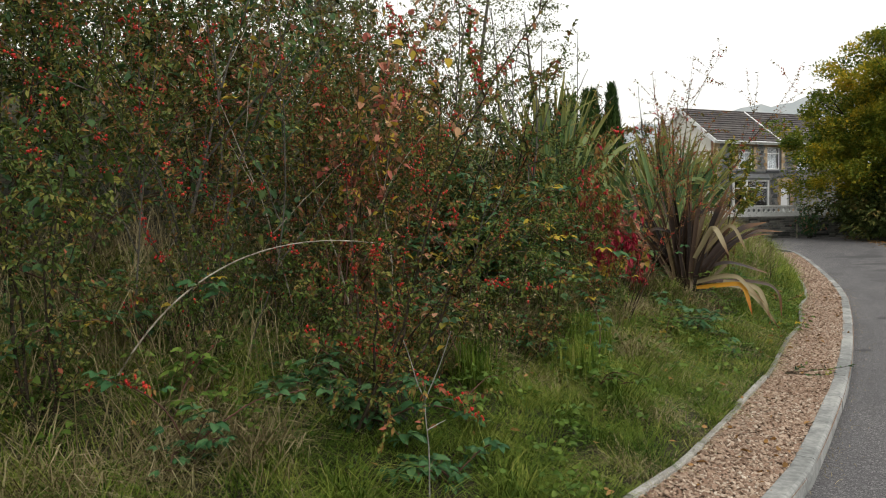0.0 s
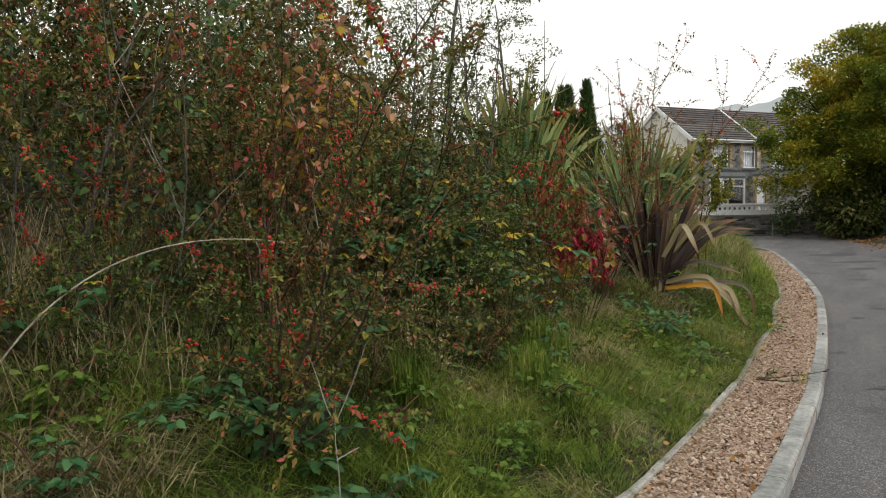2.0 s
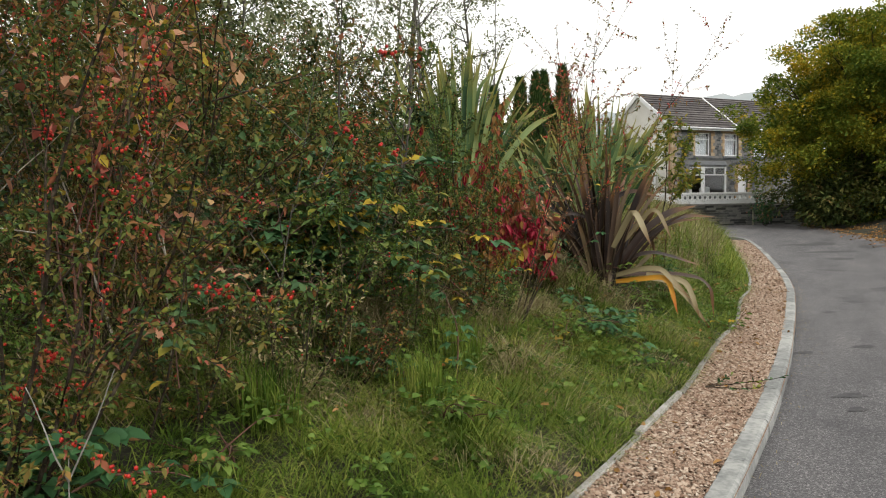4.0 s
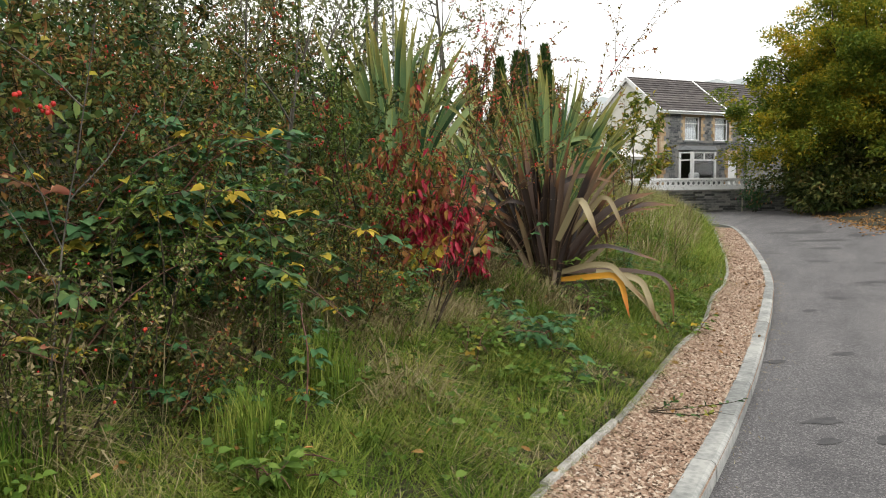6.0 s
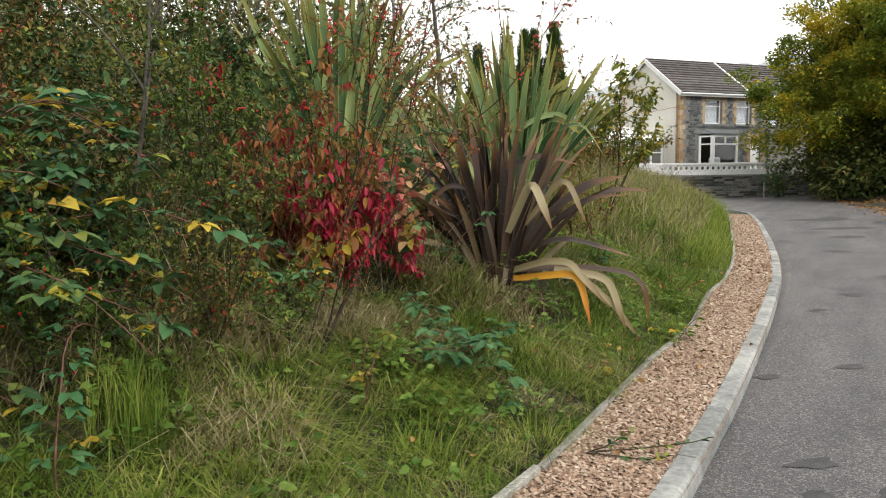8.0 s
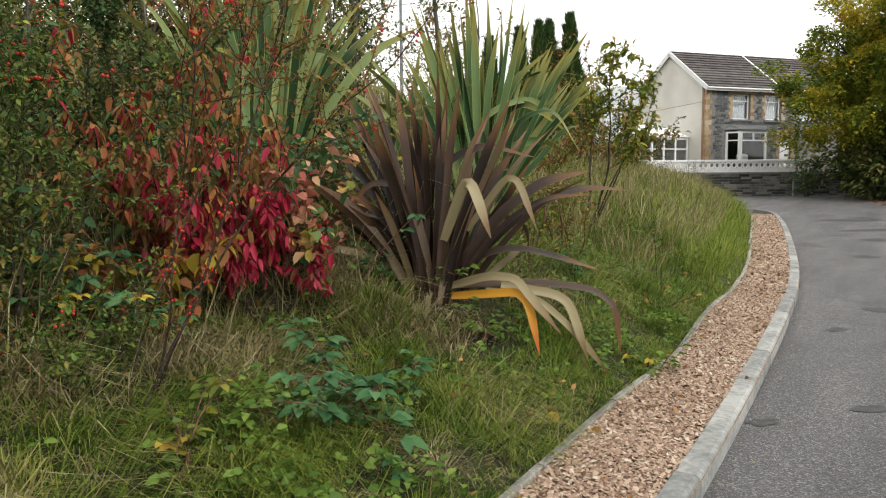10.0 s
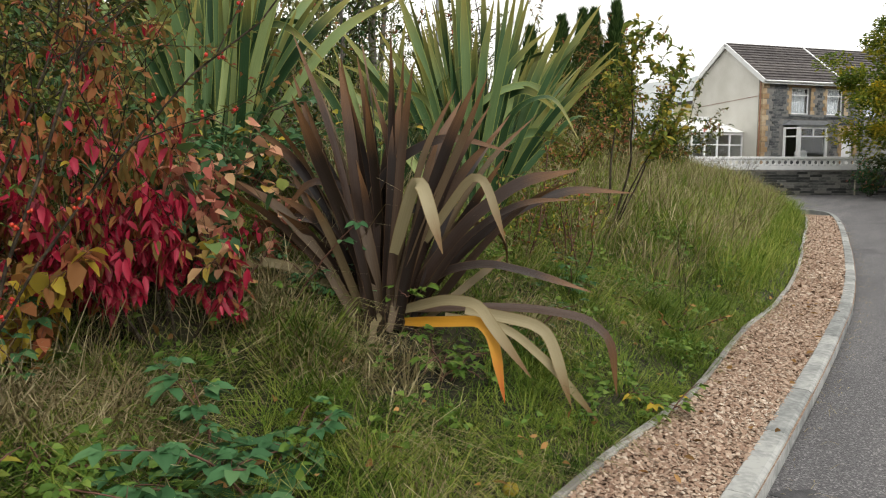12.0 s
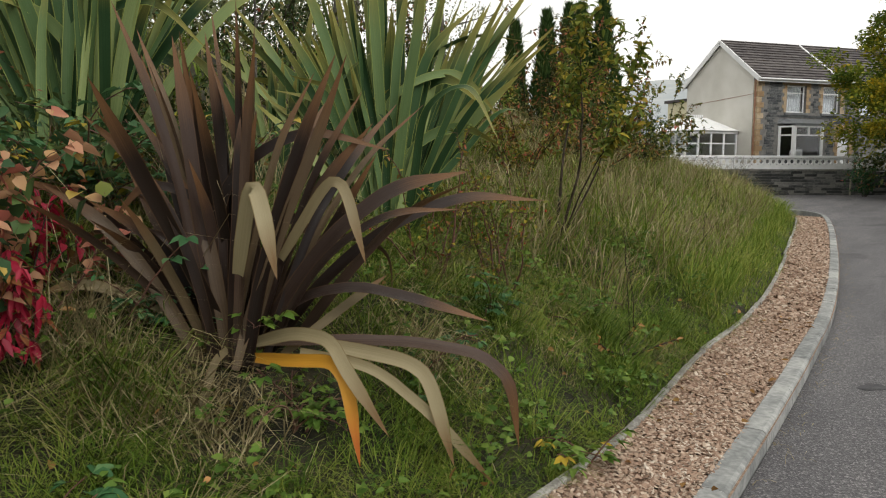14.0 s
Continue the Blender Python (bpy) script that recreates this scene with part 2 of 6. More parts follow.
def sword(name, stops, tip, margin, rough=0.48, spec=0.22):
    """A long strap leaf: fine lengthwise veins, tone from leaf to leaf, a dry tip along its length (v in the leaf's map)."""
    m, n, l, p = nodes_of(name)
    uv, sep = n.new("ShaderNodeUVMap"), n.new("ShaderNodeSeparateXYZ")
    l.new(uv.outputs[0], sep.inputs[0])
    info, noi, mp = n.new("ShaderNodeObjectInfo"), n.new("ShaderNodeTexNoise"), n.new("ShaderNodeMapping")
    mp.inputs["Scale"].default_value = (26, 1.5, 1)
    l.new(uv.outputs[0], mp.inputs[0])
    l.new(mp.outputs[0], noi.inputs["Vector"])
    noi.inputs["Scale"].default_value, noi.inputs["Detail"].default_value = 1.0, 5.0
    mix = n.new("ShaderNodeMix")
    mix.inputs["Factor"].default_value = 0.68
    l.new(noi.outputs[0], mix.inputs[2])
    l.new(info.outputs["Random"], mix.inputs[3])
    r = ramp(n, stops)
    l.new(mix.outputs[0], r.inputs[0])
    dry = ramp(n, [(0.0, (0, 0, 0)), (0.80, (0, 0, 0)), (1.0, (1, 1, 1))])
    jitter = n.new("ShaderNodeMath")
    jitter.operation = "MULTIPLY_ADD"
    jitter.inputs[1].default_value = 0.16
    l.new(noi.outputs[0], jitter.inputs[0])
    l.new(sep.outputs[1], jitter.inputs[2])
    l.new(jitter.outputs[0], dry.inputs[0])
    fade = n.new("ShaderNodeMix")
    fade.data_type = "RGBA"
    l.new(dry.outputs[0], fade.inputs["Factor"])
    l.new(r.outputs[0], fade.inputs[6])
    fade.inputs[7].default_value = (*tip, 1)
    edge = ramp(n, [(0.0, (1, 1, 1)), (0.07, (0, 0, 0)), (0.93, (0, 0, 0)), (1.0, (1, 1, 1))])
    l.new(sep.outputs[0], edge.inputs[0])
    rim = n.new("ShaderNodeMix")
    rim.data_type = "RGBA"
    l.new(edge.outputs[0], rim.inputs["Factor"])
    l.new(fade.outputs[2], rim.inputs[6])
    rim.inputs[7].default_value = (*margin, 1)
    l.new(rim.outputs[2], p.inputs["Base Color"])
    b = n.new("ShaderNodeBump")
    b.inputs["Strength"].default_value, b.inputs["Distance"].default_value = 0.35, 0.004
    l.new(noi.outputs[0], b.inputs["Height"])
    l.new(b.outputs[0], p.inputs["Normal"])
    p.inputs["Roughness"].default_value = rough
    p.inputs["Specular IOR Level"].default_value = spec
    tr, sh = n.new("ShaderNodeBsdfTranslucent"), n.new("ShaderNodeMixShader")
    l.new(rim.outputs[2], tr.inputs["Color"])
    sh.inputs[0].default_value = 0.15
    l.new(p.outputs[0], sh.inputs[1])
    l.new(tr.outputs[0], sh.inputs[2])
    l.new(sh.outputs[0], n["Material Output"].inputs["Surface"])
    return m


M["bronze_sword"] = sword("bronze flax leaf", [(0.2, (0.010, 0.006, 0.005)), (0.42, (0.026, 0.016, 0.012)), (0.62, (0.060, 0.037, 0.027)), (0.85, (0.15, 0.11, 0.06))], (0.16, 0.08, 0.034), (0.09, 0.05, 0.024), 0.42, 0.3)
M["green_sword"] = sword("green flax leaf", [(0.2, (0.020, 0.050, 0.018)), (0.42, (0.060, 0.118, 0.046)), (0.65, (0.145, 0.215, 0.085)), (0.88, (0.34, 0.40, 0.16))], (0.22, 0.20, 0.05), (0.36, 0.40, 0.10))
M["tan_sword"] = sword("withered flax leaf", [(0.2, (0.13, 0.10, 0.055)), (0.6, (0.25, 0.205, 0.115)), (0.9, (0.38, 0.33, 0.20))], (0.16, 0.095, 0.04), (0.20, 0.14, 0.06))
M["orange_sword"] = sword("orange dying flax leaf", [(0.2, (0.34, 0.15, 0.02)), (0.8, (0.55, 0.27, 0.03))], (0.40, 0.11, 0.02), (0.32, 0.18, 0.05))

glass, gn, gl, gp = nodes_of("window glass")
gp.inputs["Base Color"].default_value = (0.9, 0.93, 0.95, 1)
gp.inputs["Roughness"].default_value = 0.03
gp.inputs["Transmission Weight"].default_value = 1.0
gp.inputs["IOR"].default_value = 1.45
M["glass"] = glass


def asphalt():
    """Worn asphalt: pale aggregate, long wheel-worn streaks, damp dark patches."""
    m, n, l, p = nodes_of("worn asphalt")
    co, mp = n.new("ShaderNodeTexCoord"), n.new("ShaderNodeMapping")
    l.new(co.outputs["Object"], mp.inputs[0])
    mp.vector_type = "TEXTURE"
    mp.inputs["Rotation"].default_value = (0, 0, radians(-29))
    mp.inputs["Scale"].default_value = (1.0, 6.2, 1.0)

    def noise_of(vector, scale, detail, rough=0.55):
        t = n.new("ShaderNodeTexNoise")
        t.inputs["Scale"].default_value, t.inputs["Detail"].default_value, t.inputs["Roughness"].default_value = scale, detail, rough
        l.new(vector, t.inputs["Vector"])
        return t.outputs[0]

    grit = n.new("ShaderNodeTexVoronoi")
    grit.inputs["Scale"].default_value = 120
    l.new(co.outputs["Object"], grit.inputs["Vector"])
    sep = n.new("ShaderNodeSeparateColor")
    l.new(grit.outputs["Color"], sep.inputs[0])
    stone = ramp(n, [(0.0, (0.042, 0.041, 0.041)), (0.45, (0.078, 0.075, 0.077)), (0.8, (0.115, 0.111, 0.112)), (1.0, (0.24, 0.23, 0.225))])
    l.new(sep.outputs[0], stone.inputs[0])
    streak = ramp(n, [(0.3, (0.72, 0.71, 0.73)), (0.5, (1.0, 0.99, 1.01)), (0.72, (1.32, 1.29, 1.28))])
    l.new(noise_of(mp.outputs[0], 1.6, 5), streak.inputs[0])
    damp = ramp(n, [(0.30, (0.5, 0.5, 0.52)), (0.37, (0.82, 0.82, 0.83)), (0.46, (1, 1, 1))])
    l.new(noise_of(co.outputs["Object"], 0.85, 6, 0.62), damp.inputs[0])
    value = stone.outputs[0]
    for r in (streak, damp):
        mul = n.new("ShaderNodeMix")
        mul.data_type, mul.blend_type = "RGBA", "MULTIPLY"
        mul.inputs["Factor"].default_value = 1.0
        l.new(value, mul.inputs[6])
        l.new(r.outputs[0], mul.inputs[7])
        value = mul.outputs[2]
    l.new(value, p.inputs["Base Color"])
    b = n.new("ShaderNodeBump")
    b.inputs["Strength"].default_value, b.inputs["Distance"].default_value = 0.6, 0.006
    l.new(grit.outputs["Distance"], b.inputs["Height"])
    l.new(b.outputs[0], p.inputs["Normal"])
    p.inputs["Roughness"].default_value, p.inputs["Specular IOR Level"].default_value = 0.72, 0.45
    return m


M["asphalt"] = asphalt()

# the far hill's haze is a faint pale blue glow of its own surface
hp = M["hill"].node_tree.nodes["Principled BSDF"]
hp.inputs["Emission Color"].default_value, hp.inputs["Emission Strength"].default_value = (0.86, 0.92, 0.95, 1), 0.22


# ---- mesh tools ----
def mesh_of(name, verts, tris, uv=None):
    """One mesh from arrays of points and triangles."""
    verts, tris = np.asarray(verts, np.float32), np.asarray(tris, np.int32)
    me = bpy.data.meshes.new(name)
    me.vertices.add(len(verts))
    me.vertices.foreach_set("co", verts.ravel())
    me.loops.add(tris.size)
    me.loops.foreach_set("vertex_index", tris.ravel())
    me.polygons.add(len(tris))
    me.polygons.foreach_set("loop_start", np.arange(0, tris.size, 3, dtype=np.int32))
    me.polygons.foreach_set("loop_total", np.full(len(tris), 3, np.int32))
    if uv is not None:
        layer = me.uv_layers.new(name="UVMap")
        layer.data.foreach_set("uv", np.asarray(uv, np.float32)[tris.ravel()].ravel())
    me.update(calc_edges=True)
    return me


def put(name, me, material, parent=None, label="", smooth=False):
    ob = new(name, me)
    me.materials.append(M[material] if isinstance(material, str) else material)
    if smooth:
        me.polygons.foreach_set("use_smooth", np.ones(len(me.polygons), bool))
    if parent is not None:
        ob.parent = parent
    return tagged(ob, label)


def part(name, bm, material, parent=None, label="", bevel=0.0):
    if bevel:
        bmesh.ops.bevel(bm, geom=bm.edges[:], offset=bevel, segments=1, affect="EDGES", clamp_overlap=True)
    me = bpy.data.meshes.new(name)
    bm.to_mesh(me)
    bm.free()
    return put(name, me, material, parent, label)


def thing(name, label, category, group="", at=(0, 0, 0), kind=""):
    ob = new(name)
    ob.location = at
    ob.empty_display_size = 0.1
    return tagged(ob, label, category, group, kind)


def boxes(*specs):
    """A bmesh of boxes, each (x0, x1, y0, y1, z0, z1)."""
    bm = bmesh.new()
    for x0, x1, y0, y1, z0, z1 in specs:
        m = Matrix.Translation(((x0 + x1) / 2, (y0 + y1) / 2, (z0 + z1) / 2)) @ Matrix.Diagonal((x1 - x0, y1 - y0, z1 - z0, 1))
        bmesh.ops.create_cube(bm, size=1, matrix=m)
    return bm


class Pile:
    """Gathers points and triangles of many small pieces for one mesh."""

    def __init__(self):
        self.v, self.t, self.n = [], [], 0

    def add(self, v, t):
        self.v.append(np.asarray(v, np.float32).reshape(-1, 3))
        self.t.append(np.asarray(t, np.int32).reshape(-1, 3) + self.n)
        self.n += len(self.v[-1])

    def mesh(self, name):
        return mesh_of(name, np.concatenate(self.v), np.concatenate(self.t))


def unit(a):
    return a / np.maximum(np.linalg.norm(a, axis=-1, keepdims=True), 1e-9)


def frames(d):
    """Two directions square to each of the directions d."""
    up = np.where(np.abs(d[:, 2:3]) > 0.95, np.array([[1.0, 0, 0]]), np.array([[0, 0, 1.0]]))
    s = unit(np.cross(d, up))
    return s, np.cross(s, d)


LEAF_T = np.array([(0, 2, 1), (0, 3, 2), (1, 2, 5), (1, 5, 4), (2, 3, 6), (2, 6, 5), (4, 5, 7), (5, 6, 7)])
KITE_T = np.array([(0, 1, 3), (0, 3, 2)])


def leaves(pile, at, way, length, width, roll=None, droop=0.25, fine=True, r=rng):
    """Leaves that start at the points, run along the ways, and hang a little."""
    n = len(at)
    if n == 0:
        return
    length, width = np.broadcast_to(length, n)[:, None] * np.ones((n, 1)), np.broadcast_to(width, n)[:, None] * np.ones((n, 1))
    way = unit(np.asarray(way, float))
    s, u = frames(way)
    a = (r.uniform(-0.9, 0.9, n) if roll is None else roll)[:, None]
    s, u = s * np.cos(a) + u * np.sin(a), u * np.cos(a) - s * np.sin(a)
    down = np.array([[0, 0, -1.0]])
    if fine:
        rows = [(0, 0, 0), (0.3, -0.85, 0.18), (0.3, 0, 0), (0.3, 0.85, 0.18), (0.68, -0.7, 0.14), (0.68, 0, 0), (0.68, 0.7, 0.14), (1, 0, 0)]
        tri = LEAF_T
    else:
        rows = [(0, 0, 0), (0.45, -0.9, 0.1), (0.45, 0.9, 0.1), (1, 0, 0)]
        tri = KITE_T
    v = np.stack([at + way * length * y + s * (width * 0.5 * x) + u * (width * z) + down * (length * droop * y * y) for y, x, z in rows], 1)
    k = len(rows)
    t = tri[None] + (np.arange(n) * k)[:, None, None]
    pile.add(v.reshape(-1, 3), t.reshape(-1, 3))


def blades(pile, at, height, width, lean, r=rng, azimuth=None):
    """Grass blades: a strip and a tip, bent over."""
    n = len(at)
    a = r.uniform(0, 2 * np.pi, n) if azimuth is None else azimuth
    d = np.stack([np.cos(a), np.sin(a), np.zeros(n)], 1)
    b = a + r.uniform(0.6, 2.4, n)
    s = np.stack([np.cos(b), np.sin(b), np.zeros(n)], 1)
    h, w, le = height[:, None], width[:, None], lean[:, None]
    up = np.array([[0, 0, 1.0]])
    mid, tip = at + up * h * 0.62 + d * h * le * 0.4, at + up * h * (1 - 0.36 * np.minimum(le, 1.9)) + d * h * le * 1.05
    v = np.stack([at - s * w, at + s * w, mid - s * w * 0.8, mid + s * w * 0.8, tip], 1)
    t = np.array([(0, 1, 3), (0, 3, 2), (2, 3, 4)])[None] + (np.arange(n) * 5)[:, None, None]
    pile.add(v.reshape(-1, 3), t.reshape(-1, 3))


def tube(pile, path, r0, r1, sides=4):
    path = np.asarray(path, float)
    n = len(path)
    d = unit(np.gradient(path, axis=0))
    s, u = frames(d)
    rad = np.linspace(r0, r1, n)[:, None]
    ring = [path + rad * (np.cos(a) * s + np.sin(a) * u) for a in np.arange(sides) * 2 * np.pi / sides]
    v = np.stack(ring, 1).reshape(-1, 3)
    t = []
    for i in range(n - 1):
        for k in range(sides):
            p, q = i * sides + k, i * sides + (k + 1) % sides
            t += [(p, q, q + sides), (p, q + sides, p + sides)]
    pile.add(v, t)


def wander(start, way, length, steps, bend=0.25, rise=0.0, r=rng):
    """A line that grows from start along way, turning at random; rise: how strongly it turns up (or down)."""
    p, d, pts = np.array(start, float), unit(np.array(way, float)), []
    pts.append(p.copy())
    for _ in range(steps):
        d = unit(d + r.normal(0, bend, 3) / math.sqrt(steps) + np.array([0, 0, rise / steps]))
        p = p + d * length / steps
        pts.append(p.copy())
    return np.array(pts)


def along(path, n, lo=0.15, hi=1.0, r=rng):
    """n points on a path and its direction there."""
    f = r.uniform(lo, hi, n) * (len(path) - 1)
    i = np.minimum(f.astype(int), len(path) - 2)
    w = (f - i)[:, None]
    return path[i] * (1 - w) + path[i + 1] * w, unit(path[i + 1] - path[i])


def resample(points, step):
    """A smooth line through plan points, at even steps."""
    p = np.array(points, float)
    p = np.vstack([2 * p[0] - p[1], p, 2 * p[-1] - p[-2]])
    out = []
    for i in range(1, len(p) - 2):
        for t in np.linspace(0, 1, 24, endpoint=False):
            a, b, c, d = p[i - 1:i + 3]
            out.append(0.5 * (2 * b + (c - a) * t + (2 * a - 5 * b + 4 * c - d) * t * t + (3 * b - a - 3 * c + d) * t ** 3))
    out = np.array(out + [p[-2]])
    s = np.concatenate([[0], np.cumsum(np.linalg.norm(np.diff(out, axis=0), axis=1))])
    q = np.arange(0, s[-1], step)
    return np.stack([np.interp(q, s, out[:, 0]), np.interp(q, s, out[:, 1])], 1)


# ---- plan: kerb, edging, bank ----
KERB = [(-4.6, -4.4), (-1.45, -0.3), (1.76, 4.02), (2.36, 4.89), (3.66, 7.07), (4.965, 9.49), (6.32, 12.17), (7.45, 14.58), (9.1, 18.6), (11.3, 24.3),
        (12.7, 28.3), (13.05, 30.2), (12.6, 31.9), (11.2, 33.0), (8, 33.6), (-2, 34.4), (-30, 36)]
EDGE = [(-5.6, -4.0), (-2.2, 0.2), (1.09, 4.2), (1.55, 4.84), (2.62, 6.55), (3.0, 7.2), (3.86, 8.83), (4.61, 10.13), (5.37, 11.83), (6.24, 13.5),
        (7.42, 16.3), (8.75, 19.8), (10.3, 23.9), (11.4, 27.0), (11.75, 29.0), (11.3, 30.6), (9.6, 31.4), (4, 31.9), (-6, 33), (-30, 35)]
kerb_line, edge_line = resample(KERB, 0.3), resample(EDGE, 0.3)


def offset(p, line=edge_line):
    """Signed distance of plan points from a line, positive on its left."""
    p = np.atleast_2d(p)
    best, sign = np.full(len(p), 1e9), np.ones(len(p))
    for a, b in zip(line[:-1], line[1:]):
        d = b - a
        q = p - a
        t = np.clip(q @ d / (d @ d), 0, 1)
        e = q - t[:, None] * d
        dist = np.hypot(e[:, 0], e[:, 1])
        c = d[0] * q[:, 1] - d[1] * q[:, 0]
        near = dist < best
        best, sign = np.where(near, dist, best), np.where(near, np.where(c > 0, 1, -1), sign)
    return best * sign


RIGHT = [(30, 62), (26.5, 50), (24.0, 44.9), (21.2, 37), (18.15, 29), (14.5, 19), (10.5, 9), (6.5, 0), (3, -8)]
right_line = resample(RIGHT, 1.0)


def lumps(x, y):
    return 0.06 * np.sin(1.7 * x + 0.9 * y) + 0.05 * np.sin(2.9 * y - 1.3 * x + 1) + 0.03 * np.sin(5.1 * x + 3.7 * y)


def bank(p):
    """Height of the ground at plan points."""
    p = np.atleast_2d(np.asarray(p, float))
    d = offset(p)
    x, y = p[:, 0], p[:, 1]
    h = 0.10 + 0.36 * np.clip(d, 0, 2) + 0.34 * np.clip(d - 2, 0, 5) + 0.24 * np.clip(d - 7, 0, 40)
    flat = np.clip((33.0 - y) / 9, 0.0, 1)
    h = 0.10 + (h - 0.10) * (0.25 + 0.75 * flat * flat * (3 - 2 * flat))
    up = np.clip((y - 8.2) / 1.6, 0, 1)
    h = h + 0.28 * np.clip(d - 0.15, 0, 1.2) * up * up * (3 - 2 * up) * flat
    h = h + lumps(x, y) * np.clip(d * 1.5, 0, 1)
    e = offset(p, right_line)
    verge = 0.02 + 0.25 * np.clip(e, 0, 4) + 0.1 * np.clip(e - 4, 0, 20)
    low = np.where(e > 0, verge, -0.05)
    return np.where(d > 0, h, low)


def height(x, y):
    return float(bank([(x, y)])[0])


def spread(n, x0, x1, y0, y1, lo, hi, r=rng, fall=0.0):
    """Random plan points in a box whose distance from the edging lies between lo and hi."""
    got = []
    have = 0
    while have < n:
        p = np.stack([r.uniform(x0, x1, n), r.uniform(y0, y1, n)], 1)
        d = offset(p, edge_line[::3])
        keep = (d > lo) & (d < hi)
        if fall:
            keep &= r.random(n) < np.exp(-np.clip(p[:, 1] - 6, 0, 99) * fall)
        got.append(p[keep])
        have += keep.sum()
    return np.concatenate(got)[:n]


# ---- large structure ----
def grid_axis(lo, hi, step, far, grow=1.5):
    a = list(np.arange(lo, hi + 1e-6, step))
    s, x = step, hi
    while x < far:
        s *= grow
        x += s
        a.append(x)
    s, x = step, lo
    while x > -far:
        s *= grow
        x -= s
        a.insert(0, x)
    return np.array(a)


gx, gy = grid_axis(-10, 16, 0.25, 1800), grid_axis(-4, 36, 0.25, 1800)
X, Y = np.meshgrid(gx, gy)
Z = bank(np.stack([X.ravel(), Y.ravel()], 1))
far_away = np.clip((np.hypot(X.ravel(), Y.ravel()) - 60) / 60, 0, 1)
Z = Z * (1 - far_away) + np.minimum(Z, 0) * far_away
V = np.stack([X.ravel(), Y.ravel(), Z], 1)
nx = len(gx)
q = (np.arange(len(gy) - 1)[:, None] * nx + np.arange(nx - 1)[None]).ravel()
ground = put("ground", mesh_of("ground", V, np.concatenate([np.stack([q, q + 1, q + nx + 1], 1), np.stack([q, q + nx + 1, q + nx], 1)])), "soil", smooth=True)
tagged(ground, "sloping earth bank under grass and shrubs", "ground", kind="structure")

# the roadway, between the kerb and the far verge
road_bm = bmesh.new()
kl = kerb_line[::2]
side = [tuple(p) for p in kl if p[1] < 40]
ring = side + [(-30, 46.5), (24.6, 46.6)] + [tuple(p) for p in right_line if p[1] < 45.2]
f = road_bm.faces.new([road_bm.verts.new((x, y, 0)) for x, y in ring])
bmesh.ops.triangulate(road_bm, faces=[f])
road = tagged(part("road", road_bm, "asphalt"), "worn grey asphalt road with darker patches", "road", kind="structure")

# gravel bed between edging and kerb
ks = resample(KERB, 0.5)
bed_v, bed_t = [], []
inner = []
for i, p in enumerate(ks):
    if p[1] > 27.6:
        break
    e = edge_line[np.argmin(np.linalg.norm(edge_line - p, axis=1))]
    inner.append((p, e))
for i, (p, e) in enumerate(inner):
    bed_v += [(*p, 0.085), (*e, 0.115)]
    if i:
        a = 2 * i
        bed_t += [(a - 2, a, a + 1), (a - 2, a + 1, a - 1)]
bed = tagged(put("gravel_bed", mesh_of("gravel_bed", bed_v, bed_t), "bed"), "earth bed under tan gravel beside the kerb", "gravel", kind="structure")

def far_hill(name, bearing0, bearing1, dist, heights, label):
    n = 90
    v, t = [], []
    for i in range(n + 1):
        f_ = i / n
        a = radians(bearing0 + (bearing1 - bearing0) * f_)
        hgt = np.interp(f_, np.linspace(0, 1, len(heights)), heights) * (1 + 0.02 * math.sin(i * 1.1) + 0.012 * math.sin(i * 2.7))
        for k, (dd, hh) in enumerate(((dist, 0), (dist * 1.15, hgt * 0.6), (dist * 1.35, hgt))):
            v.append((dd * math.sin(a), dd * math.cos(a), hh - 1))
        if i:
            b = 3 * i
            for k in (0, 1):
                t += [(b - 3 + k, b + k, b + k + 1), (b - 3 + k, b + k + 1, b - 2 + k)]
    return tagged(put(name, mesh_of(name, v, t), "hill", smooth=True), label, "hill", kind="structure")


far_hill("backdrop_hill", 2, 60, 700, [76, 94, 112, 126, 132, 128, 124, 120], "grey-green moorland hillside in the distance, its haze a faint glow")


# ---- kerb stones and edging boards ----
def strip_piece(line, profile):
    """A profile (inward, up) swept along a short plan line; inward is to the left."""
    line = np.asarray(line)
    d = unit(np.gradient(line, axis=0))
    left = np.stack([-d[:, 1], d[:, 0]], 1)
    bm = bmesh.new()
    rings = [[bm.verts.new((*(p + l * a), z)) for a, z in profile] for p, l in zip(line, left)]
    k = len(profile)
    for r0, r1 in zip(rings[:-1], rings[1:]):
        for i in range(k):
            bm.faces.new((r0[i], r1[i], r1[(i + 1) % k], r0[(i + 1) % k]))
    bm.faces.new(rings[0])
    bm.faces.new(rings[-1][::-1])
    bmesh.ops.recalc_face_normals(bm, faces=bm.faces[:])
    return bm


def pieces(name, line, length, gap, profile, material, parent, until, wobble=0.0, shift=0.0):
    s = np.concatenate([[0], np.cumsum(np.linalg.norm(np.diff(line, axis=0), axis=1))])
    a = shift
    while a + length < s[-1]:
        q = np.linspace(a + gap / 2, a + length - gap / 2, 5)
        seg = np.stack([np.interp(q, s, line[:, 0]), np.interp(q, s, line[:, 1])], 1)
        if seg[-1][1] < until and seg[0][1] > -4:
            j, z = rng.normal(0, wobble), rng.normal(0, wobble)
            part(name, strip_piece(seg, [(x + j, y + (z if y > 0 else 0)) for x, y in profile]), material, parent)
        a += length


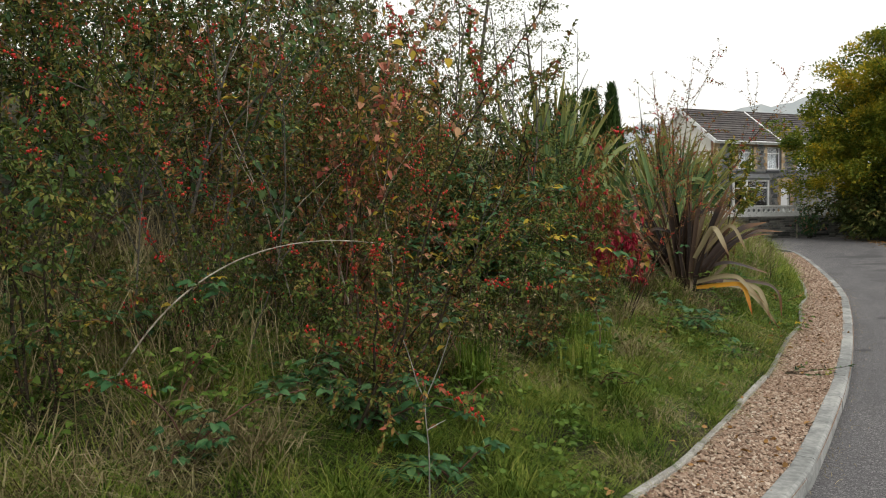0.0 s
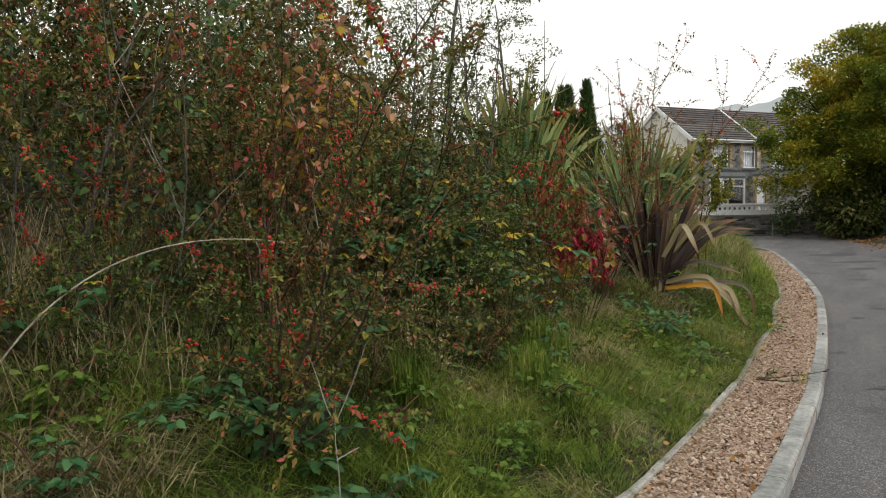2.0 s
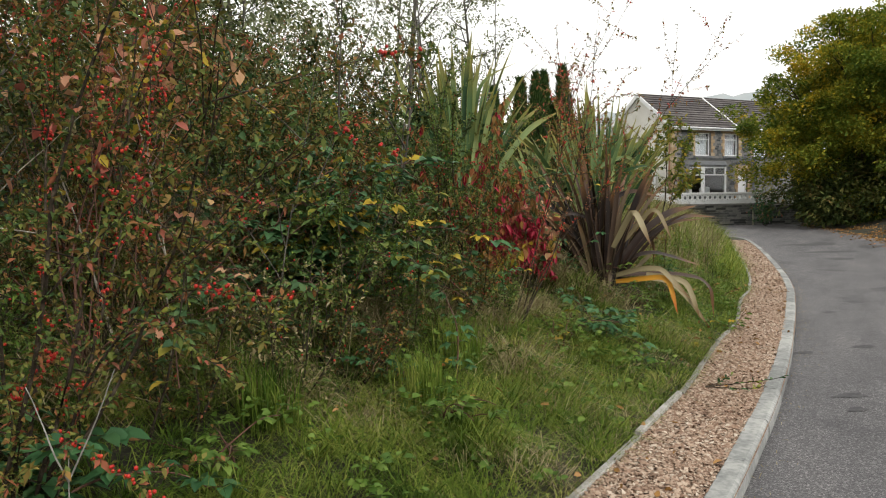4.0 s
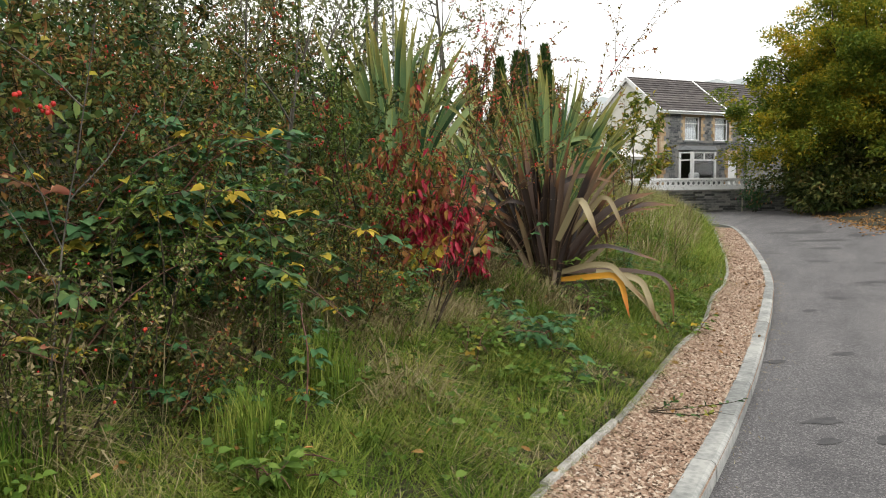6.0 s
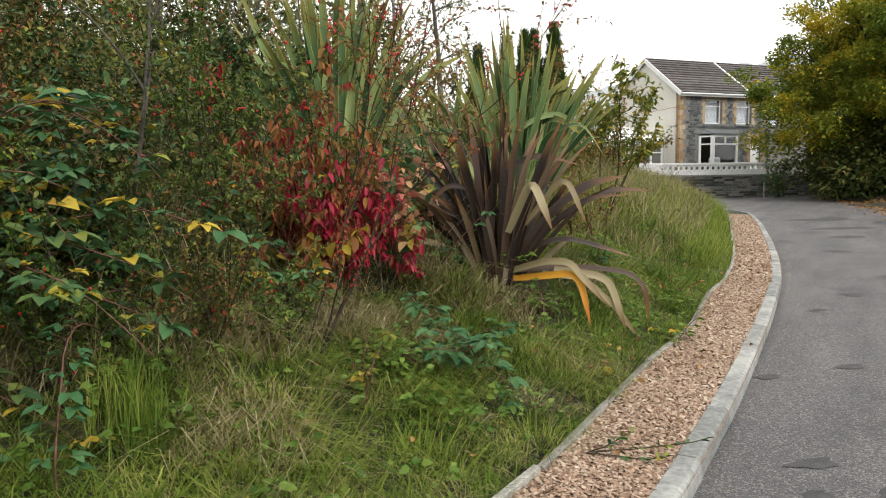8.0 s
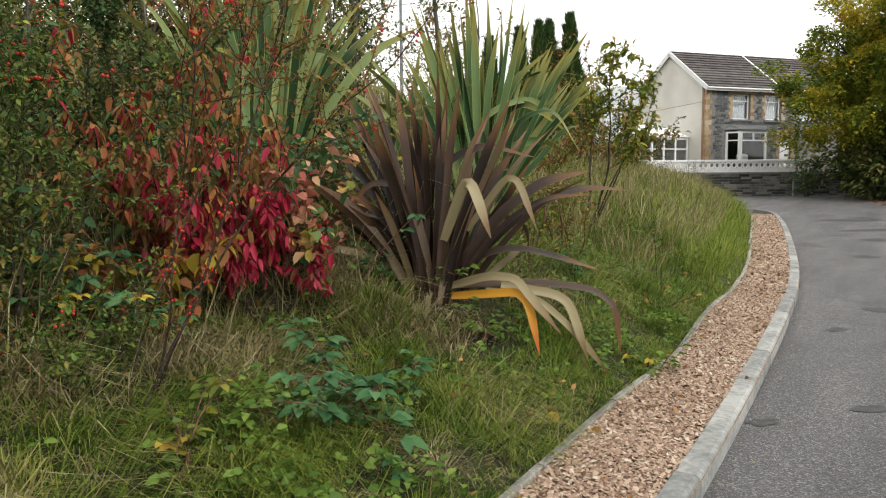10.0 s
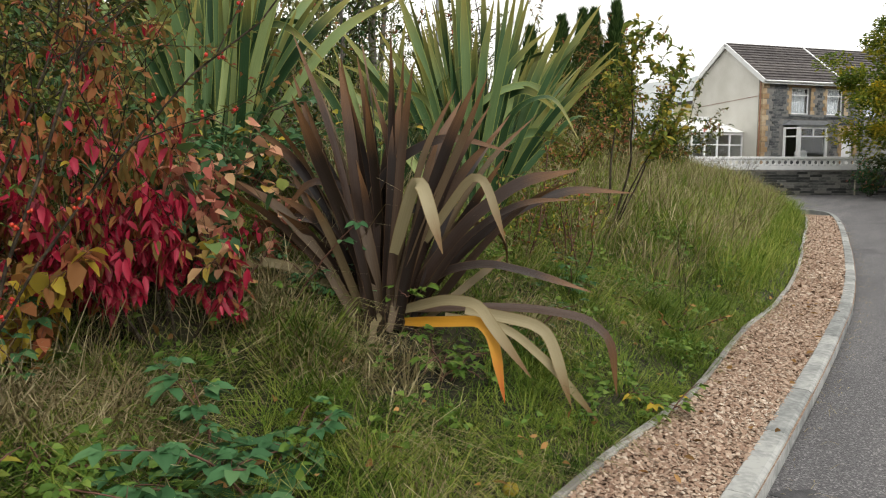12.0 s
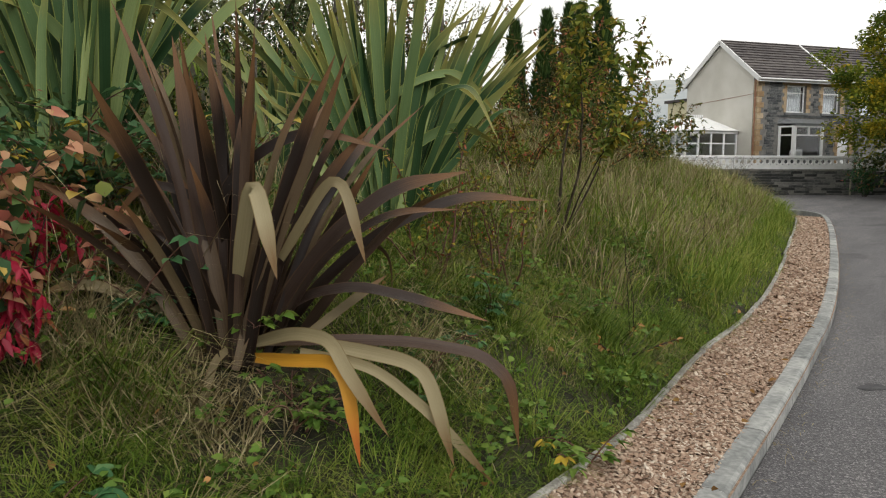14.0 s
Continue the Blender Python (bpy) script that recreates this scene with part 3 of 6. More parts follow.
kerb = thing("kerb", "pale concrete kerb of separate stones along the road", "kerb", kind="structure")
pieces("kerb_stone", resample(KERB, 0.1), 0.915, 0.007, [(0, -0.12), (0.004, 0.07), (0.012, 0.098), (0.03, 0.11), (0.12, 0.112), (0.128, 0.105), (0.128, -0.12)], "concrete", kerb, 34.2, 0.002, 0.42)
edging = thing("edging", "weathered narrow edging boards between gravel and grass", "edging", kind="structure")
pieces("edging_board", resample(EDGE, 0.1), 1.15, 0.02, [(-0.02, 0.0), (-0.02, 0.145), (-0.014, 0.152), (0.016, 0.152), (0.022, 0.145), (0.022, 0.0)], "edging", edging, 27.0, 0.006)

# ---- terrace house ----
HC = Vector((17.8, 51.6, 0))
FA = radians(24)
FLOOR, EAVE, RIDGE, DEEP, LONG = 1.15, 6.28, 8.5, 6.3, 12.5
house_pose = Matrix.Translation(HC) @ Matrix.Rotation(FA, 4, "Z")
house = thing("terrace_house", "two-storey terrace house with blue stone front and rendered gable", "house")
house.matrix_world = house_pose


def holed_wall(length, bottom, top, thick, holes):
    """A wall along x at y 0 to thick, with rectangular holes (x0, x1, z0, z1) that go through it."""
    xs = sorted({0, length, *[h[0] for h in holes], *[h[1] for h in holes]})
    zs = sorted({bottom, top, *[h[2] for h in holes], *[h[3] for h in holes]})
    bm = bmesh.new()
    for x0, x1 in zip(xs[:-1], xs[1:]):
        for z0, z1 in zip(zs[:-1], zs[1:]):
            if any(h[0] <= x0 and x1 <= h[1] and h[2] <= z0 and z1 <= h[3] for h in holes):
                continue
            m = Matrix.Translation(((x0 + x1) / 2, thick / 2, (z0 + z1) / 2)) @ Matrix.Diagonal((x1 - x0, thick, z1 - z0, 1))
            bmesh.ops.create_cube(bm, size=1, matrix=m)
    bmesh.ops.remove_doubles(bm, verts=bm.verts, dist=1e-5)
    return bm


UPPER = [(2.0, 3.4, 4.38, 5.9), (4.6, 5.9, 4.38, 5.9), (7.3, 8.6, 4.38, 5.9), (9.8, 11.1, 4.38, 5.9)]
BAY = (1.55, 4.75, 1.85, 3.62)
DOOR = (5.85, 6.75, 1.2, 3.5)
house_front = part("wall", holed_wall(LONG, 0.6, EAVE, 0.35, UPPER + [BAY, DOOR]), "mortar", house, "coursed blue-grey stone front wall")

# gable wall, a pentagon with thickness
bm = bmesh.new()
out = [(0.36, 0.6), (DEEP, 0.6), (DEEP, EAVE), (DEEP / 2, RIDGE), (0.36, EAVE + 0.25)]
a = [bm.verts.new((0.0, y, z)) for y, z in out]
b = [bm.verts.new((0.35, y, z)) for y, z in out]
bm.faces.new(a)
bm.faces.new(b[::-1])
for i in range(5):
    bm.faces.new((a[i], b[i], b[(i + 1) % 5], a[(i + 1) % 5]))
bmesh.ops.recalc_face_normals(bm, faces=bm.faces[:])
part("gable_wall", bm, "render", house, "grey pebbledash gable")
bm = boxes((-0.018, -0.002, 0.0, DEEP - 0.1, -0.012, 0.012))
bmesh.ops.transform(bm, verts=bm.verts, matrix=Matrix.Translation((0, 0, 5.4)) @ Matrix.Rotation(-0.053, 4, "X"))
part("render_step", bm, "pipe", house, "thin slanting joint across the gable render")
part("back_wall", boxes((0.36, LONG, DEEP - 0.3, DEEP, 0.6, EAVE)), "render", house)
part("end_wall", boxes((LONG - 0.3, LONG, 0.36, DEEP - 0.31, 0.6, EAVE)), "render", house)
part("room_floor", boxes((0.36, LONG - 0.31, 0.36, DEEP - 0.31, 3.72, 3.85)), "dark_room", house)
part("room_partition", boxes((0.36, LONG - 0.31, 3.2, 3.3, 1.0, 3.71)), "dark_room", house)

# roof: courses of tiles on two slopes
SL = math.hypot(DEEP / 2, RIDGE - EAVE)
ang = math.atan2(RIDGE - EAVE, DEEP / 2)
for side_ in (0, 1):
    bm = bmesh.new()
    o = [(-0.15, -0.3), (LONG + 0.1, -0.3), (LONG + 0.1, SL), (-0.15, SL)]
    bm.faces.new([bm.verts.new((x, y, 0)) for x, y in o])
    bmesh.ops.solidify(bm, geom=bm.faces[:], thickness=-0.06)
    m = Matrix.Translation((0, 0, EAVE + 0.08)) @ Matrix.Rotation(ang, 4, "X")
    if side_:
        m = Matrix.Translation((LONG, DEEP, EAVE + 0.08)) @ Matrix.Rotation(math.pi, 4, "Z") @ Matrix.Rotation(ang, 4, "X")
    bmesh.ops.transform(bm, verts=bm.verts, matrix=m)
    slope = part("roof", bm, "slate", house, "dark brown concrete tile roof")
    if not side_:
        front_m = m
n_course = 13
for c in range(n_course):
    y0 = -0.3 + c * (SL + 0.3) / n_course
    y1 = y0 + (SL + 0.3) / n_course + 0.03
    bm = bmesh.new()
    v = [bm.verts.new(p) for p in [(-0.15, y0, 0.125), (LONG + 0.1, y0, 0.125), (LONG + 0.1, y1, 0.064), (-0.15, y1, 0.064), (-0.15, y0, 0.062), (LONG + 0.1, y0, 0.062)]]
    bm.faces.new((v[0], v[1], v[2], v[3]))
    bm.faces.new((v[4], v[5], v[1], v[0]))
    bmesh.ops.transform(bm, verts=bm.verts, matrix=front_m)
    part("tile_course", bm, "slate", house)
part("ridge_tiles", boxes((-0.17, LONG + 0.1, DEEP / 2 - 0.13, DEEP / 2 + 0.13, RIDGE + 0.1, RIDGE + 0.2)), "slate", house, bevel=0.05)
bm = boxes((5.55, 5.68, -0.28, SL, 0.09, 0.14))
bmesh.ops.transform(bm, verts=bm.verts, matrix=front_m)
part("party_flashing", bm, "white", house, "pale mortar strip between the two roofs")
for side_ in (0, 1):
    bm = boxes((-0.22, -0.14, -0.36, SL + 0.02, -0.14, 0.1))
    m = front_m if not side_ else Matrix.Translation((0, DEEP, EAVE + 0.08)) @ Matrix.Scale(-1, 4, (0, 1, 0)) @ Matrix.Rotation(ang, 4, "X")
    bmesh.ops.transform(bm, verts=bm.verts, matrix=m)
    bmesh.ops.recalc_face_normals(bm, faces=bm.faces[:])
    part("bargeboard", bm, "white", house, "white painted bargeboard")
part("fascia", boxes((-0.13, LONG, -0.27, -0.22, EAVE - 0.26, EAVE - 0.06)), "white", house)
part("gutter", boxes((-0.13, LONG, -0.38, -0.272, EAVE - 0.16, EAVE - 0.06)), "upvc", house, "white half-round gutter", bevel=0.03)
part("downpipe", boxes((-0.075, -0.005, 0.12, 0.19, 0.9, EAVE - 0.1)), "pipe", house, "thin brown downpipe", bevel=0.02)


def window_unit(x0, x1, z0, z1, y=0.16, bars=(), transom=None, curtain=True, name="window"):
    w = part(name, boxes((x0, x0 + 0.07, y, y + 0.07, z0, z1), (x1 - 0.07, x1, y, y + 0.07, z0, z1), (x0 + 0.07, x1 - 0.07, y, y + 0.07, z0, z0 + 0.08),
                         (x0 + 0.07, x1 - 0.07, y, y + 0.07, z1 - 0.07, z1), *[(b - 0.03, b + 0.03, y, y + 0.07, z0 + 0.08, z1 - 0.07) for b in bars],
                         *([(x0 + 0.07, x1 - 0.07, y - 0.01, y + 0.06, transom - 0.03, transom + 0.03)] if transom else [])), "upvc", house, "white plastic window")
    pane = part("pane", boxes((x0 + 0.06, x1 - 0.06, y + 0.03, y + 0.04, z0 + 0.07, z1 - 0.06)), "glass", w)
    pane.visible_shadow = False
    if curtain:
        n, bm = 24, bmesh.new()
        cols = [[bm.verts.new((x0 + 0.05 + (x1 - x0 - 0.1) * i / n, y + 0.22 + 0.025 * math.sin(i * 1.9), z)) for z in (z0, z1)] for i in range(n + 1)]
        for c0, c1 in zip(cols[:-1], cols[1:]):
            bm.faces.new((c0[0], c1[0], c1[1], c0[1]))
        part("net_curtain", bm, "curtain", w)
    return w


for x0, x1, z0, z1 in UPPER:
    window_unit(x0, x1, z0, z1, transom=z1 - 0.42)
    part("window_sill", boxes((x0 - 0.12, x1 + 0.12, -0.09, 0.15, z0 - 0.13, z0 - 0.004)), "lead", house, "dark stone sill", bevel=0.01)
    part("lintel", boxes((x0 - 0.3, x1 + 0.3, -0.03, 0.1, z1 + 0.004, z1 + 0.24)), "quoin", house, "buff stone lintel", bevel=0.01)
    for k in range(7):
        for s_ in (0, 1):
            w = 0.3 if (k + s_) % 2 else 0.18
            xa = x0 - w if not s_ else x1
            zk = z0 + k * (z1 - z0) / 7
            part("quoin_stone", boxes((xa + 0.002, xa + w - 0.002, -0.03, 0.1, zk + 0.005, zk + (z1 - z0) / 7 - 0.005)), "quoin", house)
# corner quoins
zc, k = 0.7, 0
while zc < EAVE - 0.35:
    w = 0.42 if k % 2 else 0.26
    part("quoin_stone", boxes((-0.02, w, -0.035, 0.3, zc + 0.006, zc + 0.294)), "quoin", house, bevel=0.012)
    zc, k = zc + 0.3, k + 1
# projecting bay
bx0, bx1, bz0, bz1 = BAY
bay = part("bay_window", boxes((bx0 + 0.45, bx1 - 0.75, -0.79, -0.55, 0.6, bz0 - 0.01)), "blue_stone", house, "projecting bay window with white frames")
part("bay_head", boxes((bx0 + 0.45, bx1 - 0.75, -0.8, -0.5, bz1, bz1 + 0.12)), "lead", bay)
bm = bmesh.new()
plan = [(bx0, -0.002), (bx0 + 0.45, -0.72), (bx1 - 0.75, -0.72), (bx1, -0.002)]
lo = [bm.verts.new((x + (-0.12 if i == 0 else 0.12 if i == 3 else 0), y - (0.12 if 0 < i < 3 else 0), bz1 + 0.125)) for i, (x, y) in enumerate(plan)]
hi = [bm.verts.new((x, y * 0.15 - 0.002, bz1 + 0.42)) for x, y in plan]
bm.faces.new(lo)
bm.faces.new(hi[::-1])
for i in range(4):
    bm.faces.new((lo[i], hi[i], hi[(i + 1) % 4], lo[(i + 1) % 4]))
bmesh.ops.recalc_face_normals(bm, faces=bm.faces[:])
part("bay_roof", bm, "lead", house, "grey lead bay roof")


def bay_side(p, q, mid_bar, open_low=False):
    d = Vector((q[0] - p[0], q[1] - p[1], 0))
    ln = d.length
    m = Matrix.Translation((p[0], p[1], 0)) @ Matrix.Rotation(math.atan2(d.y, d.x), 4, "Z")
    f_ = [(0, 0.13, -0.04, 0.05, bz0, bz1), (ln - 0.13, ln, -0.04, 0.05, bz0, bz1), (0.13, ln - 0.13, -0.04, 0.05, bz0, bz0 + 0.09), (0.13, ln - 0.13, -0.04, 0.05, bz1 - 0.09, bz1),
          (0.13, ln - 0.13, -0.05, 0.05, bz1 - 0.56, bz1 - 0.48)]
    if mid_bar:
        f_.append((ln / 2 - 0.04, ln / 2 + 0.04, -0.045, 0.05, bz1 - 0.48, bz1 - 0.09))
    bm_ = boxes(*f_)
    bmesh.ops.transform(bm_, verts=bm_.verts, matrix=m)
    w = part("window_frame", bm_, "upvc", bay)
    bm_ = boxes((0.12, ln - 0.12, -0.006, 0.004, bz0 + 0.08, bz1 - 0.08))
    bmesh.ops.transform(bm_, verts=bm_.verts, matrix=m)
    part("pane", bm_, "glass", w).visible_shadow = False
    bm_ = boxes((0, ln, -0.06, 0.06, 0.6, bz0 - 0.004))
    bmesh.ops.transform(bm_, verts=bm_.verts, matrix=m)
    part("bay_base", bm_, "blue_stone", bay)


for i in range(3):
    bay_side(plan[i], plan[i + 1], i == 1)
part("chair_back", boxes((2.5, 3.35, -0.1, 0.25, 1.2, 2.32)), "white", house, "pale seat back inside the bay", bevel=0.12)
# front door
part("door", boxes((DOOR[0] + 0.06, DOOR[1] - 0.06, 0.16, 0.22, DOOR[2], DOOR[3] - 0.45)), "upvc", house, "white panelled front door", bevel=0.01)
part("door_frame", boxes((DOOR[0], DOOR[0] + 0.06, 0.12, 0.24, DOOR[2], DOOR[3]), (DOOR[1] - 0.06, DOOR[1], 0.12, 0.24, DOOR[2], DOOR[3]), (DOOR[0] + 0.06, DOOR[1] - 0.06, 0.12, 0.24, DOOR[3] - 0.44, DOOR[3] - 0.36), (DOOR[0] + 0.06, DOOR[1] - 0.06, 0.12, 0.24, DOOR[3] - 0.06, DOOR[3])), "upvc", house)
part("fanlight", boxes((DOOR[0] + 0.05, DOOR[1] - 0.05, 0.17, 0.18, DOOR[3] - 0.36, DOOR[3] - 0.06)), "glass", house)
part("door_lintel", boxes((DOOR[0] - 0.3, DOOR[1] + 0.3, -0.03, 0.1, DOOR[3] + 0.004, DOOR[3] + 0.26)), "quoin", house, "buff stone lintel")
for s_ in (0, 1):
    for k in range(7):
        w = 0.3 if k % 2 else 0.2
        xa = DOOR[0] - w if not s_ else DOOR[1]
        part("quoin_stone", boxes((xa + 0.002, xa + w - 0.002, -0.03, 0.1, 1.2 + k * 0.328 + 0.005, 1.2 + (k + 1) * 0.328 - 0.005)), "quoin", house)
part("extension", boxes((0.3, 4.0, DEEP + 0.01, DEEP + 2.4, 0.6, 5.4)), "cream", house, "cream rear extension")
part("extension_roof", boxes((0.15, 4.15, DEEP + 0.02, DEEP + 2.6, 5.41, 5.58)), "slate", house)

# conservatory against the gable
cons = thing("conservatory", "white framed conservatory with glazed walls and crested roof", "conservatory")
cons.matrix_world = house_pose
CX0, CX1, CY0, CY1, CB, CT = -3.6, -0.03, 1.45, 5.0, 0.7, 3.2
base = part("dwarf_wall", boxes((CX0, CX1, CY0, CY0 + 0.2, CB, 1.75), (CX0, CX0 + 0.2, CY0 + 0.2, CY1, CB, 1.75), (CX0, CX1, CY1 - 0.2, CY1, CB, 1.75)), "render", cons)
for k in range(5):
    x = CX0 + 0.05 + k * (CX1 - CX0 - 0.1) / 4
    part("post", boxes((x - 0.05, x + 0.05, CY0 + 0.02, CY0 + 0.12, 1.754, CT)), "upvc", cons)
for k in range(1, 5):
    y = CY0 + 0.05 + k * (CY1 - CY0 - 0.1) / 4
    part("post", boxes((CX0 + 0.0, CX0 + 0.1, y - 0.05, y + 0.05, 1.754, CT)), "upvc", cons)
part("rail", boxes((CX0, CX1, CY0 + 0.0, CY0 + 0.13, CT + 0.002, CT + 0.16), (CX0, CX0 + 0.12, CY0 + 0.13, CY1, CT + 0.002, CT + 0.16)), "upvc", cons)
part("transom", boxes((CX0 + 0.1, CX1, CY0 + 0.04, CY0 + 0.1, 2.6, 2.67), (CX0 + 0.02, CX0 + 0.08, CY0 + 0.13, CY1, 2.6, 2.67)), "upvc", cons)
part("pane", boxes((CX0 + 0.05, CX1, CY0 + 0.066, CY0 + 0.074, 1.76, CT)), "glass", cons).visible_shadow = False
part("pane", boxes((CX0 + 0.046, CX0 + 0.054, CY0 + 0.13, CY1, 1.76, CT)), "glass", cons).visible_shadow = False
part("back_panel", boxes((CX0 + 0.21, CX1 - 0.02, CY1 - 0.18, CY1 - 0.02, 1.76, CT)), "curtain", cons, "blinds inside the conservatory")
bm = bmesh.new()
lo = [bm.verts.new(p) for p in [(CX0 - 0.12, CY0 - 0.12, CT + 0.165), (CX1, CY0 - 0.12, CT + 0.165), (CX1, CY1, CT + 0.165), (CX0 - 0.12, CY1, CT + 0.165)]]
hi = [bm.verts.new(p) for p in [(CX0 + 1.2, CY0 + 1.4, CT + 0.95), (CX1 - 1.1, CY0 + 1.4, CT + 0.95), (CX1 - 1.1, CY1 - 1.2, CT + 0.95), (CX0 + 1.2, CY1 - 1.2, CT + 0.95)]]
bm.faces.new(lo[::-1])
bm.faces.new(hi)
for i in range(4):
    bm.faces.new((lo[i], lo[(i + 1) % 4], hi[(i + 1) % 4], hi[i]))
bmesh.ops.recalc_face_normals(bm, faces=bm.faces[:])
part("glazed_roof", bm, "white", cons, "white translucent roof")
for k in range(8):
    part("cresting", boxes((CX0 + 1.2 + k * 0.13, CX0 + 1.28 + k * 0.13, CY0 + 1.38, CY0 + 1.43, CT + 0.955, CT + 1.12)), "white", cons)

# ---- garden wall, white screen fence, terrace ----
wall_m = Matrix.Translation((17.6, 45.8, 0)) @ Matrix.Rotation(math.atan(0.08), 4, "Z")
garden_wall = thing("garden_wall", "dark rubble stone retaining wall below a white fence", "wall", kind="structure")
garden_wall.matrix_world = wall_m
part("wall_core", boxes((-14, 7, 0.08, 0.5, -0.3, 1.14)), "mortar", garden_wall)
part("coping", boxes((-14, 7, -0.06, 0.5, 1.16, 1.25)), "wall_stone", garden_wall, "dark stone coping", bevel=0.015)
part("terrace", boxes((-14, 7, 0.5, 12, 0.2, 1.1)), "soil", garden_wall)
screen = thing("screen_fence", "white painted concrete screen wall with pierced circles", "fence")
screen.matrix_world = wall_m
part("lower_course", boxes((-14, 6.9, 0.12, 0.24, 1.254, 1.46)), "white", screen)
part("capping", boxes((-14, 6.9, 0.08, 0.28, 1.77, 1.9)), "white", screen, bevel=0.015)


def screen_block():
    """A square block with a round hole."""
    bm_ = bmesh.new()
    n, w, h_ = 16, 0.15, 0.153
    rings = []
    for y in (0.13, 0.23):
        o_, i_ = [], []
        for k_ in range(n):
            a_ = 2 * math.pi * (k_ + 0.5) / n
            c_, s_ = math.cos(a_), math.sin(a_)
            g = 1 / max(abs(c_), abs(s_))
            o_.append(bm_.verts.new((w * c_ * g, y, h_ * s_ * g)))
            i_.append(bm_.verts.new((0.1 * c_, y, 0.1 * s_)))
        rings.append((o_, i_))
    (o0, i0), (o1, i1) = rings
    for k_ in range(n):
        j = (k_ + 1) % n
        bm_.faces.new((o0[k_], o0[j], i0[j], i0[k_]))
        bm_.faces.new((o1[k_], i1[k_], i1[j], o1[j]))
        bm_.faces.new((i0[k_], i0[j], i1[j], i1[k_]))
        bm_.faces.new((o0[k_], o1[k_], o1[j], o0[j]))
    bmesh.ops.recalc_face_normals(bm_, faces=bm_.faces[:])
    me = bpy.data.meshes.new("screen_block")
    bm_.to_mesh(me)
    bm_.free()
    me.materials.append(M["white"])
    return me


block_me = screen_block()
for k in range(66):
    b = new("screen_block", block_me)
    b.parent = screen
    b.location = (-13.0 + k * 0.302, 0, 1.614)
pole = thing("marker_post", "thin weathered wooden post before the stone wall", "post")
pole.matrix_world = wall_m
part("post_shaft", boxes((2.95, 3.02, -0.28, -0.21, -0.05, 1.0)), "pale_bark", pole, bevel=0.01)


# ---- plants ----
def beads(pile, at, radius, r=rng):
    """Small round fruits, slightly uneven."""
    g = (1 + 5 ** 0.5) / 2
    v = unit(np.array([(-1, g, 0), (1, g, 0), (-1, -g, 0), (1, -g, 0), (0, -1, g), (0, 1, g), (0, -1, -g), (0, 1, -g), (g, 0, -1), (g, 0, 1), (-g, 0, -1), (-g, 0, 1)], float))
    t = np.array([(0, 11, 5), (0, 5, 1), (0, 1, 7), (0, 7, 10), (0, 10, 11), (1, 5, 9), (5, 11, 4), (11, 10, 2), (10, 7, 6), (7, 1, 8), (3, 9, 4), (3, 4, 2), (3, 2, 6), (3, 6, 8), (3, 8, 9), (4, 9, 5), (2, 4, 11), (6, 2, 10), (8, 6, 7), (9, 8, 1)])
    n = len(at)
    s = radius * r.uniform(0.75, 1.2, (n, 1, 1))
    pile.add((at[:, None] + v[None] * s * np.array([1, 1, 1.1])).reshape(-1, 3), (t[None] + (np.arange(n) * 12)[:, None, None]).reshape(-1, 3))


